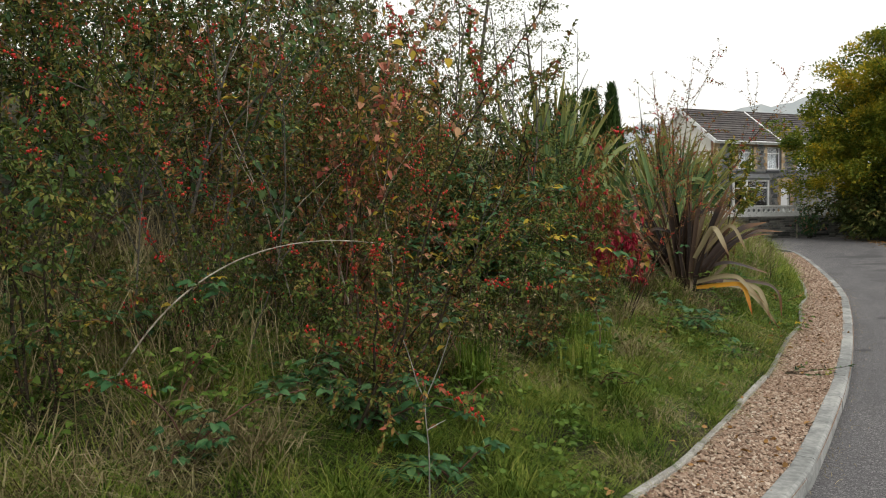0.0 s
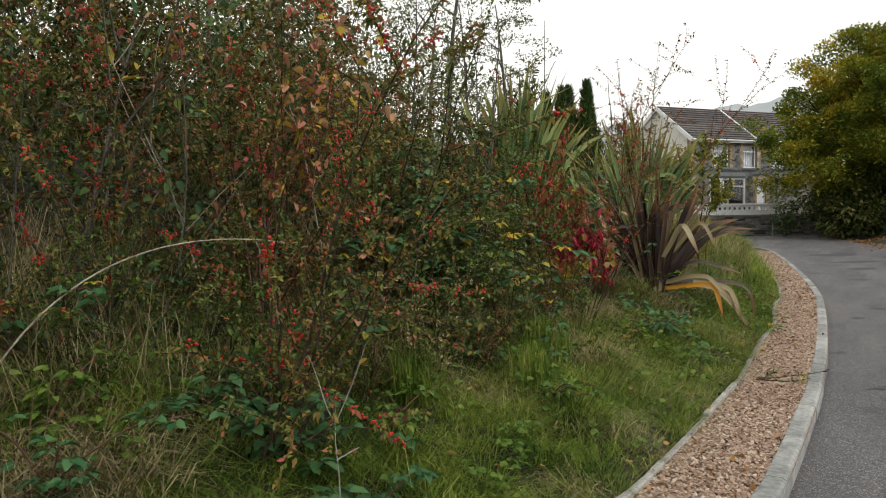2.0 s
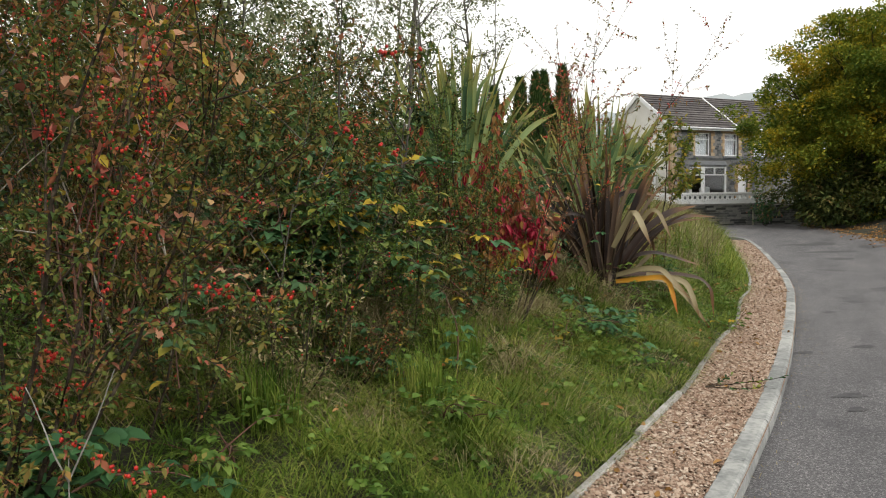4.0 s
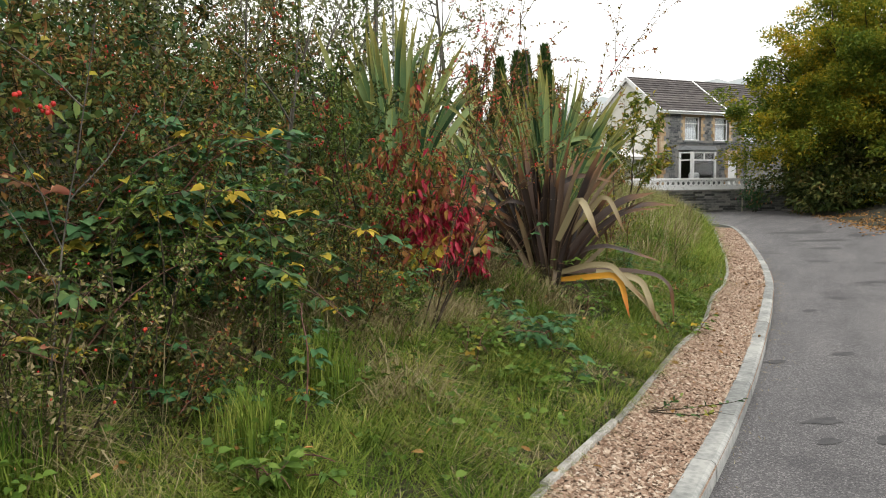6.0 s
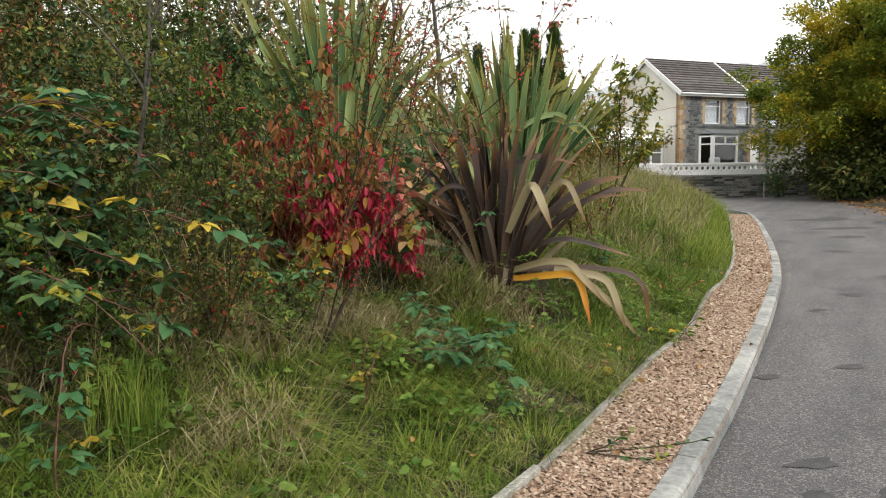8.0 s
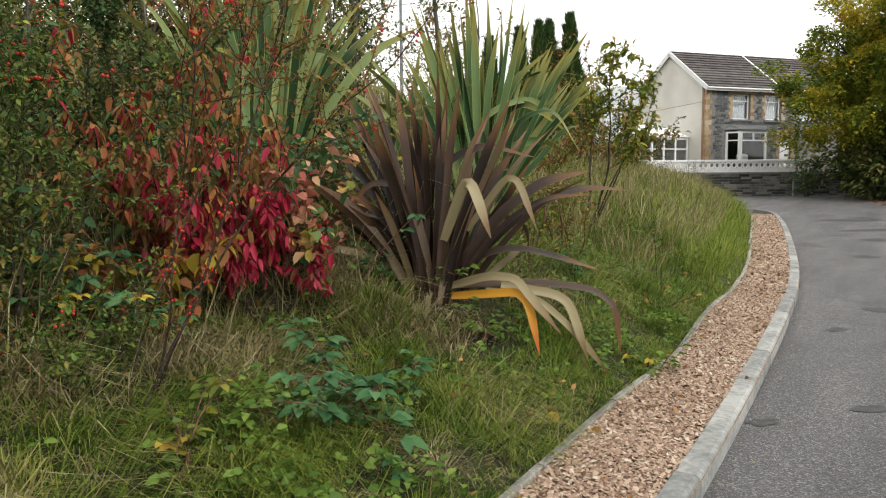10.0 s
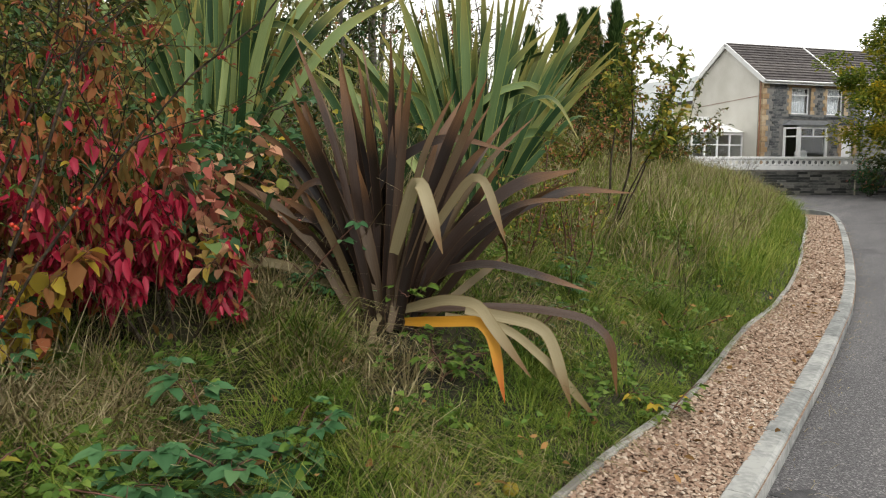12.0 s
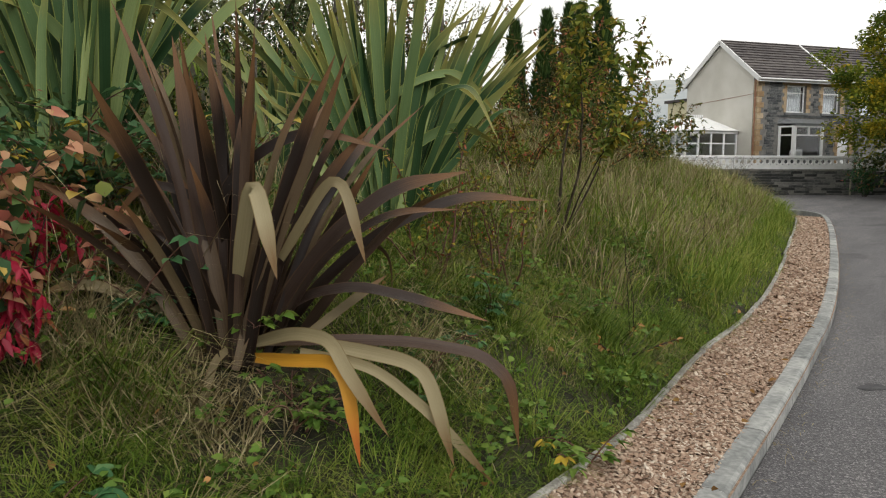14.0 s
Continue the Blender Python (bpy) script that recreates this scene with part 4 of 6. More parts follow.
def shrub(name, label, x, y, h, radius, stems, leaf, leaf_size, n_leaf, berries=0, bark="bark", lean=(0, 0), fine=False, category="shrub", group="", arch=0.0, thick=0.0085, low=0.08, second=None, sprays=7, seed=1, slim=0.55, droop=0.25, z0=None, hang=0.0, leaf_from=0.12):
    """Many-stemmed shrub: stems from one root, twigs on them, leaves and fruit along the twigs."""
    r = np.random.default_rng(seed)
    z = (height(x, y) if z0 is None else z0) - 0.03
    top = thing(name, label, category, group, (x, y, z))
    wood, leafs, more, fruit = Pile(), Pile(), Pile(), Pile()
    runs = []
    for k in range(stems):
        a = r.uniform(0, 2 * np.pi)
        out = radius / h * r.uniform(0.1, 1.1)
        way = np.array([math.cos(a) * out + lean[0], math.sin(a) * out + lean[1], 1.0])
        start = np.array([math.cos(a) * 0.06, math.sin(a) * 0.06, 0])
        ln = h * r.uniform(0.6, 1.12) * math.sqrt(1 + out * out * 0.3)
        stem = wander(start, way, ln, 10, 0.35, -arch, r)
        tube(wood, stem, thick * r.uniform(0.7, 1.2), thick * 0.25, 5)
        runs.append((stem, leaf_from, 1.0, 1.0))
        for j in range(sprays):
            p, d = along(stem, 1, low, 0.97, r)
            side = r.normal(0, 1, 3)
            tw = wander(p[0], d[0] * 0.7 + side * 0.6 + np.array([0, 0, 0.25]), h * r.uniform(0.12, 0.34), 6, 0.4, 0.1 - arch, r)
            tube(wood, tw[::2], thick * 0.4, thick * 0.12, 3)
            runs.append((tw, 0.1, 1.0, 1.0))
            for i in range(2):
                p2, d2 = along(tw, 1, 0.2, 0.9, r)
                t2 = wander(p2[0], d2[0] + r.normal(0, 0.8, 3), h * r.uniform(0.06, 0.16), 4, 0.4, 0, r)
                tube(wood, t2[::2], thick * 0.2, thick * 0.08, 3)
                runs.append((t2, 0.05, 1.0, 0.6))
    total = sum(np.linalg.norm(np.diff(q_[0], axis=0), axis=1).sum() for q_ in runs)
    for path, lo, hi, w in runs:
        ln = np.linalg.norm(np.diff(path, axis=0), axis=1).sum()
        n = int(round(n_leaf * ln / total + r.random()))
        p, d = along(path, n, lo, hi, r)
        way = d * 0.5 * (1 - hang) + r.normal(0, 0.75 * (1 - 0.6 * hang), (n, 3)) + np.array([0, 0, 0.1 - 1.3 * hang])
        size = leaf_size * r.uniform(0.55, 1.25, n)
        pick = r.random(n) < (second[1] if second else 0.0)
        leaves(leafs, p[~pick], way[~pick], size[~pick], size[~pick] * slim, None, droop, fine, r)
        if second and pick.any():
            leaves(more, p[pick], way[pick], size[pick] * 1.1, size[pick] * slim * 1.1, None, droop, fine, r)
        if berries and r.random() < 0.14:
            m = int(round(berries * 4.6 * ln / total + r.random() * 0.6))
            if m:
                c, _ = along(path, max(1, m // 4 + 1), 0.15, 1.0, r)
                c = np.repeat(c, 4, 0)[:m] + r.normal(0, 0.012, (m, 3))
                beads(fruit, c, 0.0062, r)
    put("woody_frame", wood.mesh("woody_frame"), bark, top, smooth=True)
    tagged(put("foliage", leafs.mesh("foliage"), leaf, top), kind="stuff")
    if second and more.v:
        tagged(put("turning_foliage", more.mesh("turning_foliage"), second[0], top), kind="stuff")
    if fruit.v:
        tagged(put("fruit", fruit.mesh("fruit"), "berry", top, "clusters of small red berries", smooth=True), kind="stuff")
    return top


def bramble(name, label, x, y, canes, length, n_leaf, leaf="bramble", size=0.07, rise=1.0, seed=1, group="", second=None, category="bramble", flat=0.0, toward=None):
    """Arching canes with leaves in threes."""
    r = np.random.default_rng(seed)
    z = height(x, y) - 0.02
    top = thing(name, label, category, group, (x, y, z))
    wood, leafs, more = Pile(), Pile(), Pile()
    for k in range(canes):
        a = r.uniform(0, 2 * np.pi) if toward is None else math.atan2(toward[1], toward[0]) + r.normal(0, 0.35)
        way = np.array([math.cos(a), math.sin(a), rise * r.uniform(0.8, 1.8)])
        c = wander((r.normal(0, 0.05), r.normal(0, 0.05), 0), way, length * r.uniform(0.6, 1.2), 12, 0.3, -1.1 * rise + flat, r)
        tube(wood, c, 0.006, 0.002, 4)
        n = max(3, n_leaf // canes)
        p, d = along(c, n, 0.12, 1.0, r)
        b = r.uniform(0, 2 * np.pi, n)
        out = np.stack([np.cos(b), np.sin(b), r.uniform(-0.2, 0.7, n)], 1)
        tipp = p + out * 0.05
        for i in range(n):
            tube(wood, [p[i], (p[i] + tipp[i]) / 2 + np.array([0, 0, 0.006]), tipp[i]], 0.0016, 0.001, 3)
        s = size * r.uniform(0.6, 1.25, n)
        for turn in (-1.0, 0.0, 1.0):
            co, si = math.cos(turn), math.sin(turn)
            w = np.stack([out[:, 0] * co - out[:, 1] * si, out[:, 0] * si + out[:, 1] * co, out[:, 2] * 0.4], 1)
            pick = (np.arange(n) % 13 == 0) if second else np.zeros(n, bool)
            ro = r.normal(0, 0.3, n)
            leaves(leafs, tipp[~pick], w[~pick], s[~pick] * (1.15 if turn == 0 else 0.95), s[~pick] * 0.68, ro[~pick], 0.3, True, r)
            if pick.any():
                leaves(more, tipp[pick], w[pick], s[pick], s[pick] * 0.68, ro[pick], 0.35, True, r)
    tagged(put("cane_tangle", wood.mesh("cane_tangle"), "red_stem", top, smooth=True), kind="stuff")
    tagged(put("leaves", leafs.mesh("leaves"), leaf, top), kind="stuff")
    if more.v:
        put("turning_leaves", more.mesh("turning_leaves"), second, top, "yellowed leaves")
    return top


def sword_leaf(line, width, material, parent, fold=0.35, face=None, name="leaf", twist=0.0, crease=False):
    """A strap leaf along a smooth line of a few control points; folded along its middle, tapering to a point."""
    p = np.array(line, float)
    p = np.vstack([2 * p[0] - p[1], p, 2 * p[-1] - p[-2]])
    pts = []
    for i in range(1, len(p) - 2):
        for t in np.linspace(0, 1, 7, endpoint=False):
            a, b, c, d = p[i - 1:i + 3]
            pts.append(0.5 * (2 * b + (c - a) * t + (2 * a - 5 * b + 4 * c - d) * t * t + (3 * b - a - 3 * c + d) * t ** 3))
    pts = np.array(pts + [p[-2]])
    if crease:
        q = p[1:-1]
        for _ in range(2):
            q = np.concatenate([q[:1]] + [np.stack([a * 0.82 + b * 0.18, a * 0.18 + b * 0.82]) for a, b in zip(q[:-1], q[1:])] + [q[-1:]])
        f0 = np.concatenate([[0], np.cumsum(np.linalg.norm(np.diff(q, axis=0), axis=1))])
        g0 = np.linspace(0, f0[-1], 26)
        pts = np.stack([np.interp(g0, f0, q[:, k]) for k in range(3)], 1)
    n = len(pts)
    d = unit(np.gradient(pts, axis=0))
    face = np.array([0.1, -1.0, 0.2]) if face is None else np.asarray(face, float)
    s = unit(np.cross(d, face[None]))
    u = np.cross(s, d)
    f_ = np.linspace(0, 1, n)
    tw = (twist * f_)[:, None]
    s, u = s * np.cos(tw) + u * np.sin(tw), u * np.cos(tw) - s * np.sin(tw)
    w = width * np.minimum(0.55 + 0.6 * np.sin(np.pi * np.minimum(f_ * 0.85 + 0.12, 1)), 1.0) * np.clip((1 - f_) / 0.2, 0, 1) ** 0.65
    w = np.maximum(w, 0.001)[:, None]
    fo = fold * np.clip(1.2 - f_, 0.3, 1)[:, None]
    v = np.stack([pts - s * w / 2 + u * w * fo * 0.5, pts - s * w * 0.26 + u * w * fo * 0.2, pts, pts + s * w * 0.26 + u * w * fo * 0.2, pts + s * w / 2 + u * w * fo * 0.5], 1)
    uv = np.stack([np.tile([0, 0.25, 0.5, 0.75, 1.0], n), np.repeat(f_, 5)], 1)
    t = []
    for i in range(n - 1):
        for k in range(4):
            a = i * 5 + k
            t += [(a, a + 1, a + 6), (a, a + 6, a + 5)]
    return put(name, mesh_of(name, v.reshape(-1, 3), t, uv), material, parent, smooth=True)


def flax(name, label, x, y, n, length, width, material, spread_, seed, group="", bend=0.25, turn=0.15, z0=None, folded=0.1):
    """A clump of strap leaves in fans."""
    r = np.random.default_rng(seed)
    z = (height(x, y) if z0 is None else z0) - 0.04
    top = thing(name, label, "flax plant", group, (x, y, z))
    for k in range(n):
        side = r.uniform(-1, 1)
        az = r.normal(0, 0.55) + (0 if side > 0 else math.pi) + turn
        lean = abs(side) ** 1.25 * spread_ * r.uniform(0.8, 1.15)
        ln = length * r.uniform(0.55, 1.08) * (1 - 0.12 * abs(side))
        o = np.array([math.cos(az), math.sin(az), 0])
        b = np.array([side * 0.12 * math.cos(turn) + r.normal(0, 0.035), side * 0.12 * math.sin(turn) + r.normal(0, 0.08), 0])
        e = bend * r.uniform(0.2, 1.5)
        pts = [b]
        ang_ = lean * 0.75
        fold_at, fold_by = (int(r.integers(2, 4)), r.uniform(0.5, 1.3)) if r.random() < folded else (9, 0.0)
        for i in range(4):
            ang_ += e * lean * 0.25 * (i + 0.5) + 0.03 * i * r.uniform(-1, 1.5) + (fold_by if i >= fold_at else 0.0)
            pts.append(pts[-1] + (o * math.sin(ang_) + np.array([0, 0, 1]) * math.cos(ang_)) * ln / 4)
        fa = np.array([r.normal(0, 0.45), -1, 0.15])
        sword_leaf(pts, width * r.uniform(0.75, 1.2), material, top, r.uniform(0.2, 0.6), fa, twist=r.normal(0, 0.9))
    return top


# bronze flax with its bent and dying leaves
BX, BY = 2.86, 9.36
bronze = flax("bronze_flax", "large bronze-purple flax with broken tan and orange leaves", BX, BY, 64, 1.56, 0.05, "bronze_sword", 0.74, 11, bend=0.6, folded=0.09)
RV, TV = np.array([0.997, 0.078, 0]), np.array([0.078, -0.997, 0])


def bent(points, width, material, label="", face=None):
    """A leaf whose run is given as (right, up, nearer) from the clump's foot."""
    ob = sword_leaf([RV * a + np.array([0, 0, b]) + TV * c for a, b, c in points], width * 0.86, material, bronze, 0.3, face, crease=True)
    return tagged(ob, label)


bent([(0.05, 0.1, 0.05), (0.3, 0.3, 0.1), (0.51, 0.34, 0.11), (0.75, 0.28, 0.06), (1.06, 0.18, 0.04)], 0.078, "bronze_sword", face=(0, -0.6, 1))
bent([(0.08, 0.1, 0.1), (0.3, 0.2, 0.35), (0.45, 0.2, 0.46), (0.52, 0.1, 0.54), (0.68, -0.1, 0.66)], 0.06, "tan_sword", "withered tan leaf folded down")
bent([(0.1, 0.05, 0.15), (0.28, 0.09, 0.35), (0.46, 0.12, 0.47), (0.52, 0.05, 0.52), (0.57, -0.24, 0.58)], 0.06, "orange_sword", "dying orange leaf hanging down")
bent([(0.1, 0.1, 0.1), (0.45, 0.12, 0.14), (0.74, 0.11, 0.12), (1.02, 0.06, 0.11), (1.15, -0.06, 0.09), (1.19, -0.36, 0.06)], 0.07, "bronze_sword", face=(0, -0.7, 1))
bent([(0.3, 0.1, 0.25), (0.6, 0.06, 0.32), (0.84, -0.16, 0.28), (1.08, -0.46, 0.22)], 0.05, "tan_sword", "withered tan leaf folded down")
bent([(0.4, 0.12, 0.2), (0.72, 0.07, 0.26), (0.81, 0.01, 0.28), (0.91, -0.33, 0.34)], 0.068, "tan_sword", "withered tan leaf folded down")
bent([(-0.02, 0.08, 0.1), (-0.05, 0.05, 0.22), (-0.06, -0.08, 0.34), (-0.08, -0.3, 0.5)], 0.04, "tan_sword", "thin dead leaf hanging down")
bent([(0.15, 0.2, 0.05), (0.42, 0.56, 0.1), (0.67, 0.75, 0.12), (0.96, 0.81, 0.16)], 0.088, "bronze_sword", face=(0, -0.8, 0.7))
bent([(0.2, 0.45, 0.1), (0.42, 0.78, 0.25), (0.49, 0.76, 0.3), (0.58, 0.47, 0.42)], 0.05, "tan_sword", "withered tan leaf folded down")
bent([(0.05, 0.4, 0.2), (0.16, 0.76, 0.42), (0.2, 0.74, 0.47), (0.29, 0.44, 0.6)], 0.072, "tan_sword", "withered tan leaf folded down")
bent([(-0.1, 0.1, 0.0), (-0.4, 0.3, 0.1), (-0.62, 0.36, 0.14), (-0.8, 0.3, 0.16)], 0.055, "tan_sword")
bent([(-0.04, 0.1, 0.05), (-0.2, 0.6, 0.25), (-0.38, 1.14, 0.5)], 0.075, "bronze_sword")
bent([(0.2, 0.05, 0.1), (0.42, 0.22, 0.02), (0.62, 0.36, -0.08)], 0.045, "tan_sword")

flax("green_flax", "tall green flax with stiff upright sword leaves", 3.2, 11.3, 135, 1.95, 0.06, "green_sword", 0.78, 21, "green flax clumps on the bank", 0.22)
flax("green_flax", "tall green flax standing high on the bank", 1.5, 10.6, 92, 2.1, 0.066, "green_sword", 0.6, 31, "green flax clumps on the bank", 0.3)
flax("green_flax", "low green flax with splayed sword leaves", 2.5, 11.3, 28, 1.3, 0.055, "green_sword", 0.85, 41, "green flax clumps on the bank", 0.5)

G1 = "berry shrubs on the bank"
S = dict(group=G1)
coton = "cotoneaster"
shrub("berry_shrub", "sprawling cotoneaster shrub covered in red berries", -0.45, 3.95, 2.2, 0.8, 7, coton, 0.030, 8625, 900, lean=(0.32, 0), seed=2, second=("rust_leaf", 0.35), **S)
shrub("berry_shrub", "upright cotoneaster with grey-green leaves and red berries", -1.75, 3.35, 1.9, 0.6, 6, coton, 0.030, 6899, 500, seed=3, second=("rust_leaf", 0.12), **S)
shrub("berry_shrub", "tall cotoneaster with pale stems and red berries", -1.45, 4.6, 2.5, 0.9, 8, coton, 0.030, 10350, 1000, bark="grey_bark", seed=4, second=("rust_leaf", 0.35), **S)
shrub("rust_shrub", "dense shrub of rust-red autumn leaves", -0.75, 5.5, 2.5, 1.1, 9, "rust_leaf", 0.034, 11000, 700, seed=5, second=(coton, 0.3))
shrub("olive_shrub", "fine-leaved olive shrub with bare lower stems", 0.36, 6.1, 1.15, 0.5, 6, "herb", 0.026, 4600, 40, seed=6, second=(coton, 0.55))
shrub("berry_shrub", "low dark cotoneaster with small glossy leaves", 0.95, 7.3, 1.0, 0.5, 7, coton, 0.030, 5979, 60, seed=7, second=("rust_leaf", 0.06), **S)
shrub("berry_shrub", "upright cotoneaster with orange berries on its tall sprays", 1.2, 7.5, 1.85, 0.45, 6, coton, 0.030, 7474, 420, lean=(0.05, 0), seed=8, second=("herb", 0.15), **S)
shrub("tall_spray", "tall thin shrub spray with rust leaves against the sky", 1.7, 7.5, 2.75, 0.3, 4, "rust_leaf", 0.03, 3400, 260, lean=(0.33, 0), seed=9, low=0.4, sprays=13, thick=0.007)
shrub("berry_shrub", "cotoneaster in the thicket with scattered berries", -2.6, 4.5, 2.6, 1.0, 7, coton, 0.030, 8625, 500, seed=10, second=("rust_leaf", 0.2), **S)
shrub("rust_shrub", "leggy shrub of pink and rust leaves", -1.9, 5.9, 2.5, 1.2, 8, "rust_leaf", 0.038, 8500, 400, seed=12, second=("thicket", 0.35))
shrub("rust_shrub", "shrub with rust leaves and bare twigs", -0.1, 6.7, 1.7, 1.0, 8, "rust_leaf", 0.034, 8500, 300, seed=13, second=("thicket", 0.4))
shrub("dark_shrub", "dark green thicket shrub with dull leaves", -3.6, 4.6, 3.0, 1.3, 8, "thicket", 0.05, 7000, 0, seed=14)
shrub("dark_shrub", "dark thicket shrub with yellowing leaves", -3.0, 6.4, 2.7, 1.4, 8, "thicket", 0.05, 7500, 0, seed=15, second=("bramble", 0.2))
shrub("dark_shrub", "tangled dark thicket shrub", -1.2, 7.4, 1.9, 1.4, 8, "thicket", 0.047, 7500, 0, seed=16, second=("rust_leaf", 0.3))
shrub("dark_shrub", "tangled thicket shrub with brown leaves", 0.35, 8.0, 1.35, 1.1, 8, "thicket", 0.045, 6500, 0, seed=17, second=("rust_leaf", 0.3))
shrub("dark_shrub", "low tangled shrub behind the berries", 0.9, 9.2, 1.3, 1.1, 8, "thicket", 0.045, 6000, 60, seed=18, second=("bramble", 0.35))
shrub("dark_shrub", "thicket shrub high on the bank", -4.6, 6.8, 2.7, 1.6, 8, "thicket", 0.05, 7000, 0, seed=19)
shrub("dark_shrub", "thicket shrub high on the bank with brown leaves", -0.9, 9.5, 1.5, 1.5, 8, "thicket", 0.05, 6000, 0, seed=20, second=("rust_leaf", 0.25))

def undergrowth(n, seed, material, size, x0, x1, y0, y1, lo, hi, name, label, share=1.0):
    """A tangle of leaves behind the shrubs, highest at the start of the hedge."""
    r = np.random.default_rng(seed)
    c = spread(n // 14, x0, x1, y0, y1, lo, hi, r)
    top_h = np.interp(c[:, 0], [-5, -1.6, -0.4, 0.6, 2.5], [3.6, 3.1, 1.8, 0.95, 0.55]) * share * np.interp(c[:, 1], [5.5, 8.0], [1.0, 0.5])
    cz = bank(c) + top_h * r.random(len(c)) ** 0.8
    c = np.concatenate([c, cz[:, None]], 1)
    p = np.repeat(c, 14, 0) + r.normal(0, 0.11, (len(c) * 14, 3))
    pile_ = Pile()
    m = len(p)
    s = size * r.uniform(0.6, 1.3, m)
    leaves(pile_, p, r.normal(0, 1, (m, 3)) + np.array([0, -0.3, 0.1]), s, s * 0.62, None, 0.3, material == "bramble", r)
    return tagged(put(name, pile_.mesh(name), material), label, "undergrowth", kind="stuff")


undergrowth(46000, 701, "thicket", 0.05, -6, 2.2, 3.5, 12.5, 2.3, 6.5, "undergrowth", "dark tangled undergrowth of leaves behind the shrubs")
undergrowth(7000, 702, "rust_leaf", 0.045, -5, 2.2, 3.5, 11.5, 2.1, 5.0, "rust_undergrowth", "rust and brown leaves in the undergrowth")
undergrowth(11000, 703, "bramble", 0.07, -5, 2.4, 3.5, 11.5, 2.0, 5.0, "bramble_undergrowth", "green and yellow bramble leaves in the undergrowth", 1.0)

for k, (x, y, h, lf, se) in enumerate([(0.25, 5.25, 0.75, coton, "dry_grass"), (-0.15, 4.85, 0.8, "thicket", "rust_leaf"), (0.85, 6.5, 0.85, "herb", coton), (1.25, 6.95, 0.8, coton, "rust_leaf"), (-0.75, 4.45, 0.7, coton, "herb"), (-1.25, 3.95, 0.75, "thicket", "herb"), (-2.1, 3.0, 0.9, coton, "bramble"), (0.5, 5.75, 0.7, "thicket", "rust_leaf"), (1.55, 7.35, 0.6, coton, "herb"), (-1.0, 4.9, 1.1, "thicket", "rust_leaf")]):
    shrub("scrub_shrub", "low straggling scrub shrub in the long grass", x, y, h, 0.45, 7, lf, 0.027, 2100, 18, seed=170 + k, second=(se, 0.35), thick=0.006, low=0.1, group="low scrub")

# crimson shrub and the vine behind it
shrub("crimson_shrub", "shrub with drooping crimson leaves", 1.95, 8.78, 0.8, 0.72, 14, "crimson", 0.072, 2500, 0, "bark", (0.02, -0.05), True, seed=22, slim=0.44, droop=0.2, low=0.55, leaf_from=0.5, second=("bronze_leaf", 0.14), hang=0.72)
shrub("bronze_shrub", "shrub with hanging bronze, olive and orange leaves", 1.5, 8.7, 1.4, 0.62, 10, "bronze_leaf", 0.07, 2100, 0, "bark", (0.0, -0.03), True, seed=23, slim=0.5, droop=0.2, low=0.15, second=("crimson", 0.15), hang=0.75)
shrub("vine", "faded pink and yellow vine leaves over low canes", 2.05, 9.05, 0.8, 0.42, 12, "vine", 0.07, 360, 0, "red_stem", (0.0, 0.05), True, seed=24, slim=0.95, low=0.5, leaf_from=0.45, second=("bramble", 0.35), hang=0.3, category="vine", thick=0.006)
shrub("vine", "orange and yellow-green vine leaves near the ground", 1.45, 8.25, 0.55, 0.5, 8, "bronze_leaf", 0.085, 330, 0, "red_stem", (0.0, 0), True, seed=25, slim=0.8, low=0.2, second=("yellow_leaf", 0.3), hang=0.5, category="vine", thick=0.006)

shrub("vine", "pink-red vine leaves high in the hedge", -0.6, 5.1, 2.4, 0.8, 9, "vine", 0.06, 420, 0, "red_stem", (0.05, 0), True, seed=26, slim=0.85, low=0.6, leaf_from=0.6, second=("yellow_leaf", 0.2), hang=0.4, category="vine", thick=0.006)

# brambles
G2 = "brambles in the grass"
bramble("bramble", "low bramble with blue-green leaves in the grass", -0.44, 4.0, 6, 0.6, 66, "blue_leaf", 0.085, 1.4, 51, G2)
bramble("bramble", "small bramble with blue-green leaves", 0.06, 3.82, 4, 0.42, 36, "blue_leaf", 0.075, 1.3, 52, G2)
bramble("bramble", "low bramble with broad green leaves", -0.85, 4.15, 5, 0.6, 45, "blue_leaf", 0.08, 0.8, 53, G2)
bramble("bramble", "low spreading bramble with dark leaves", 2.62, 7.9, 7, 0.62, 77, "blue_leaf", 0.09, 1.2, 54, G2)
bramble("bramble", "bramble patch with broad leaves near the gravel", 2.4, 7.75, 6, 0.5, 48, "blue_leaf", 0.085, 1.1, 55, G2)
bramble("bramble", "long arching bramble with green and yellow leaves", -0.2, 6.3, 6, 1.9, 130, "bramble", 0.1, 2.2, 56, G2, "yellow_leaf", toward=(1, 0.1))
bramble("bramble", "arching bramble with pale green leaves", 0.15, 6.6, 8, 1.7, 230, "blue_leaf", 0.1, 2.0, 57, G2, "yellow_leaf")
bramble("bramble", "bramble with green and yellow leaves", 0.75, 7.0, 8, 1.1, 150, "bramble", 0.075, 1.4, 58, G2, "yellow_leaf")
bramble("bramble", "thin upright bramble cane with round leaves", 1.06, 5.8, 1, 1.3, 22, "blue_leaf", 0.055, 8.0, 59, G2, None, flat=6.0)
bramble("bramble", "bramble over the bank behind the flax", 1.8, 10.0, 8, 1.1, 110, "blue_leaf", 0.07, 1.2, 60, G2, "yellow_leaf")
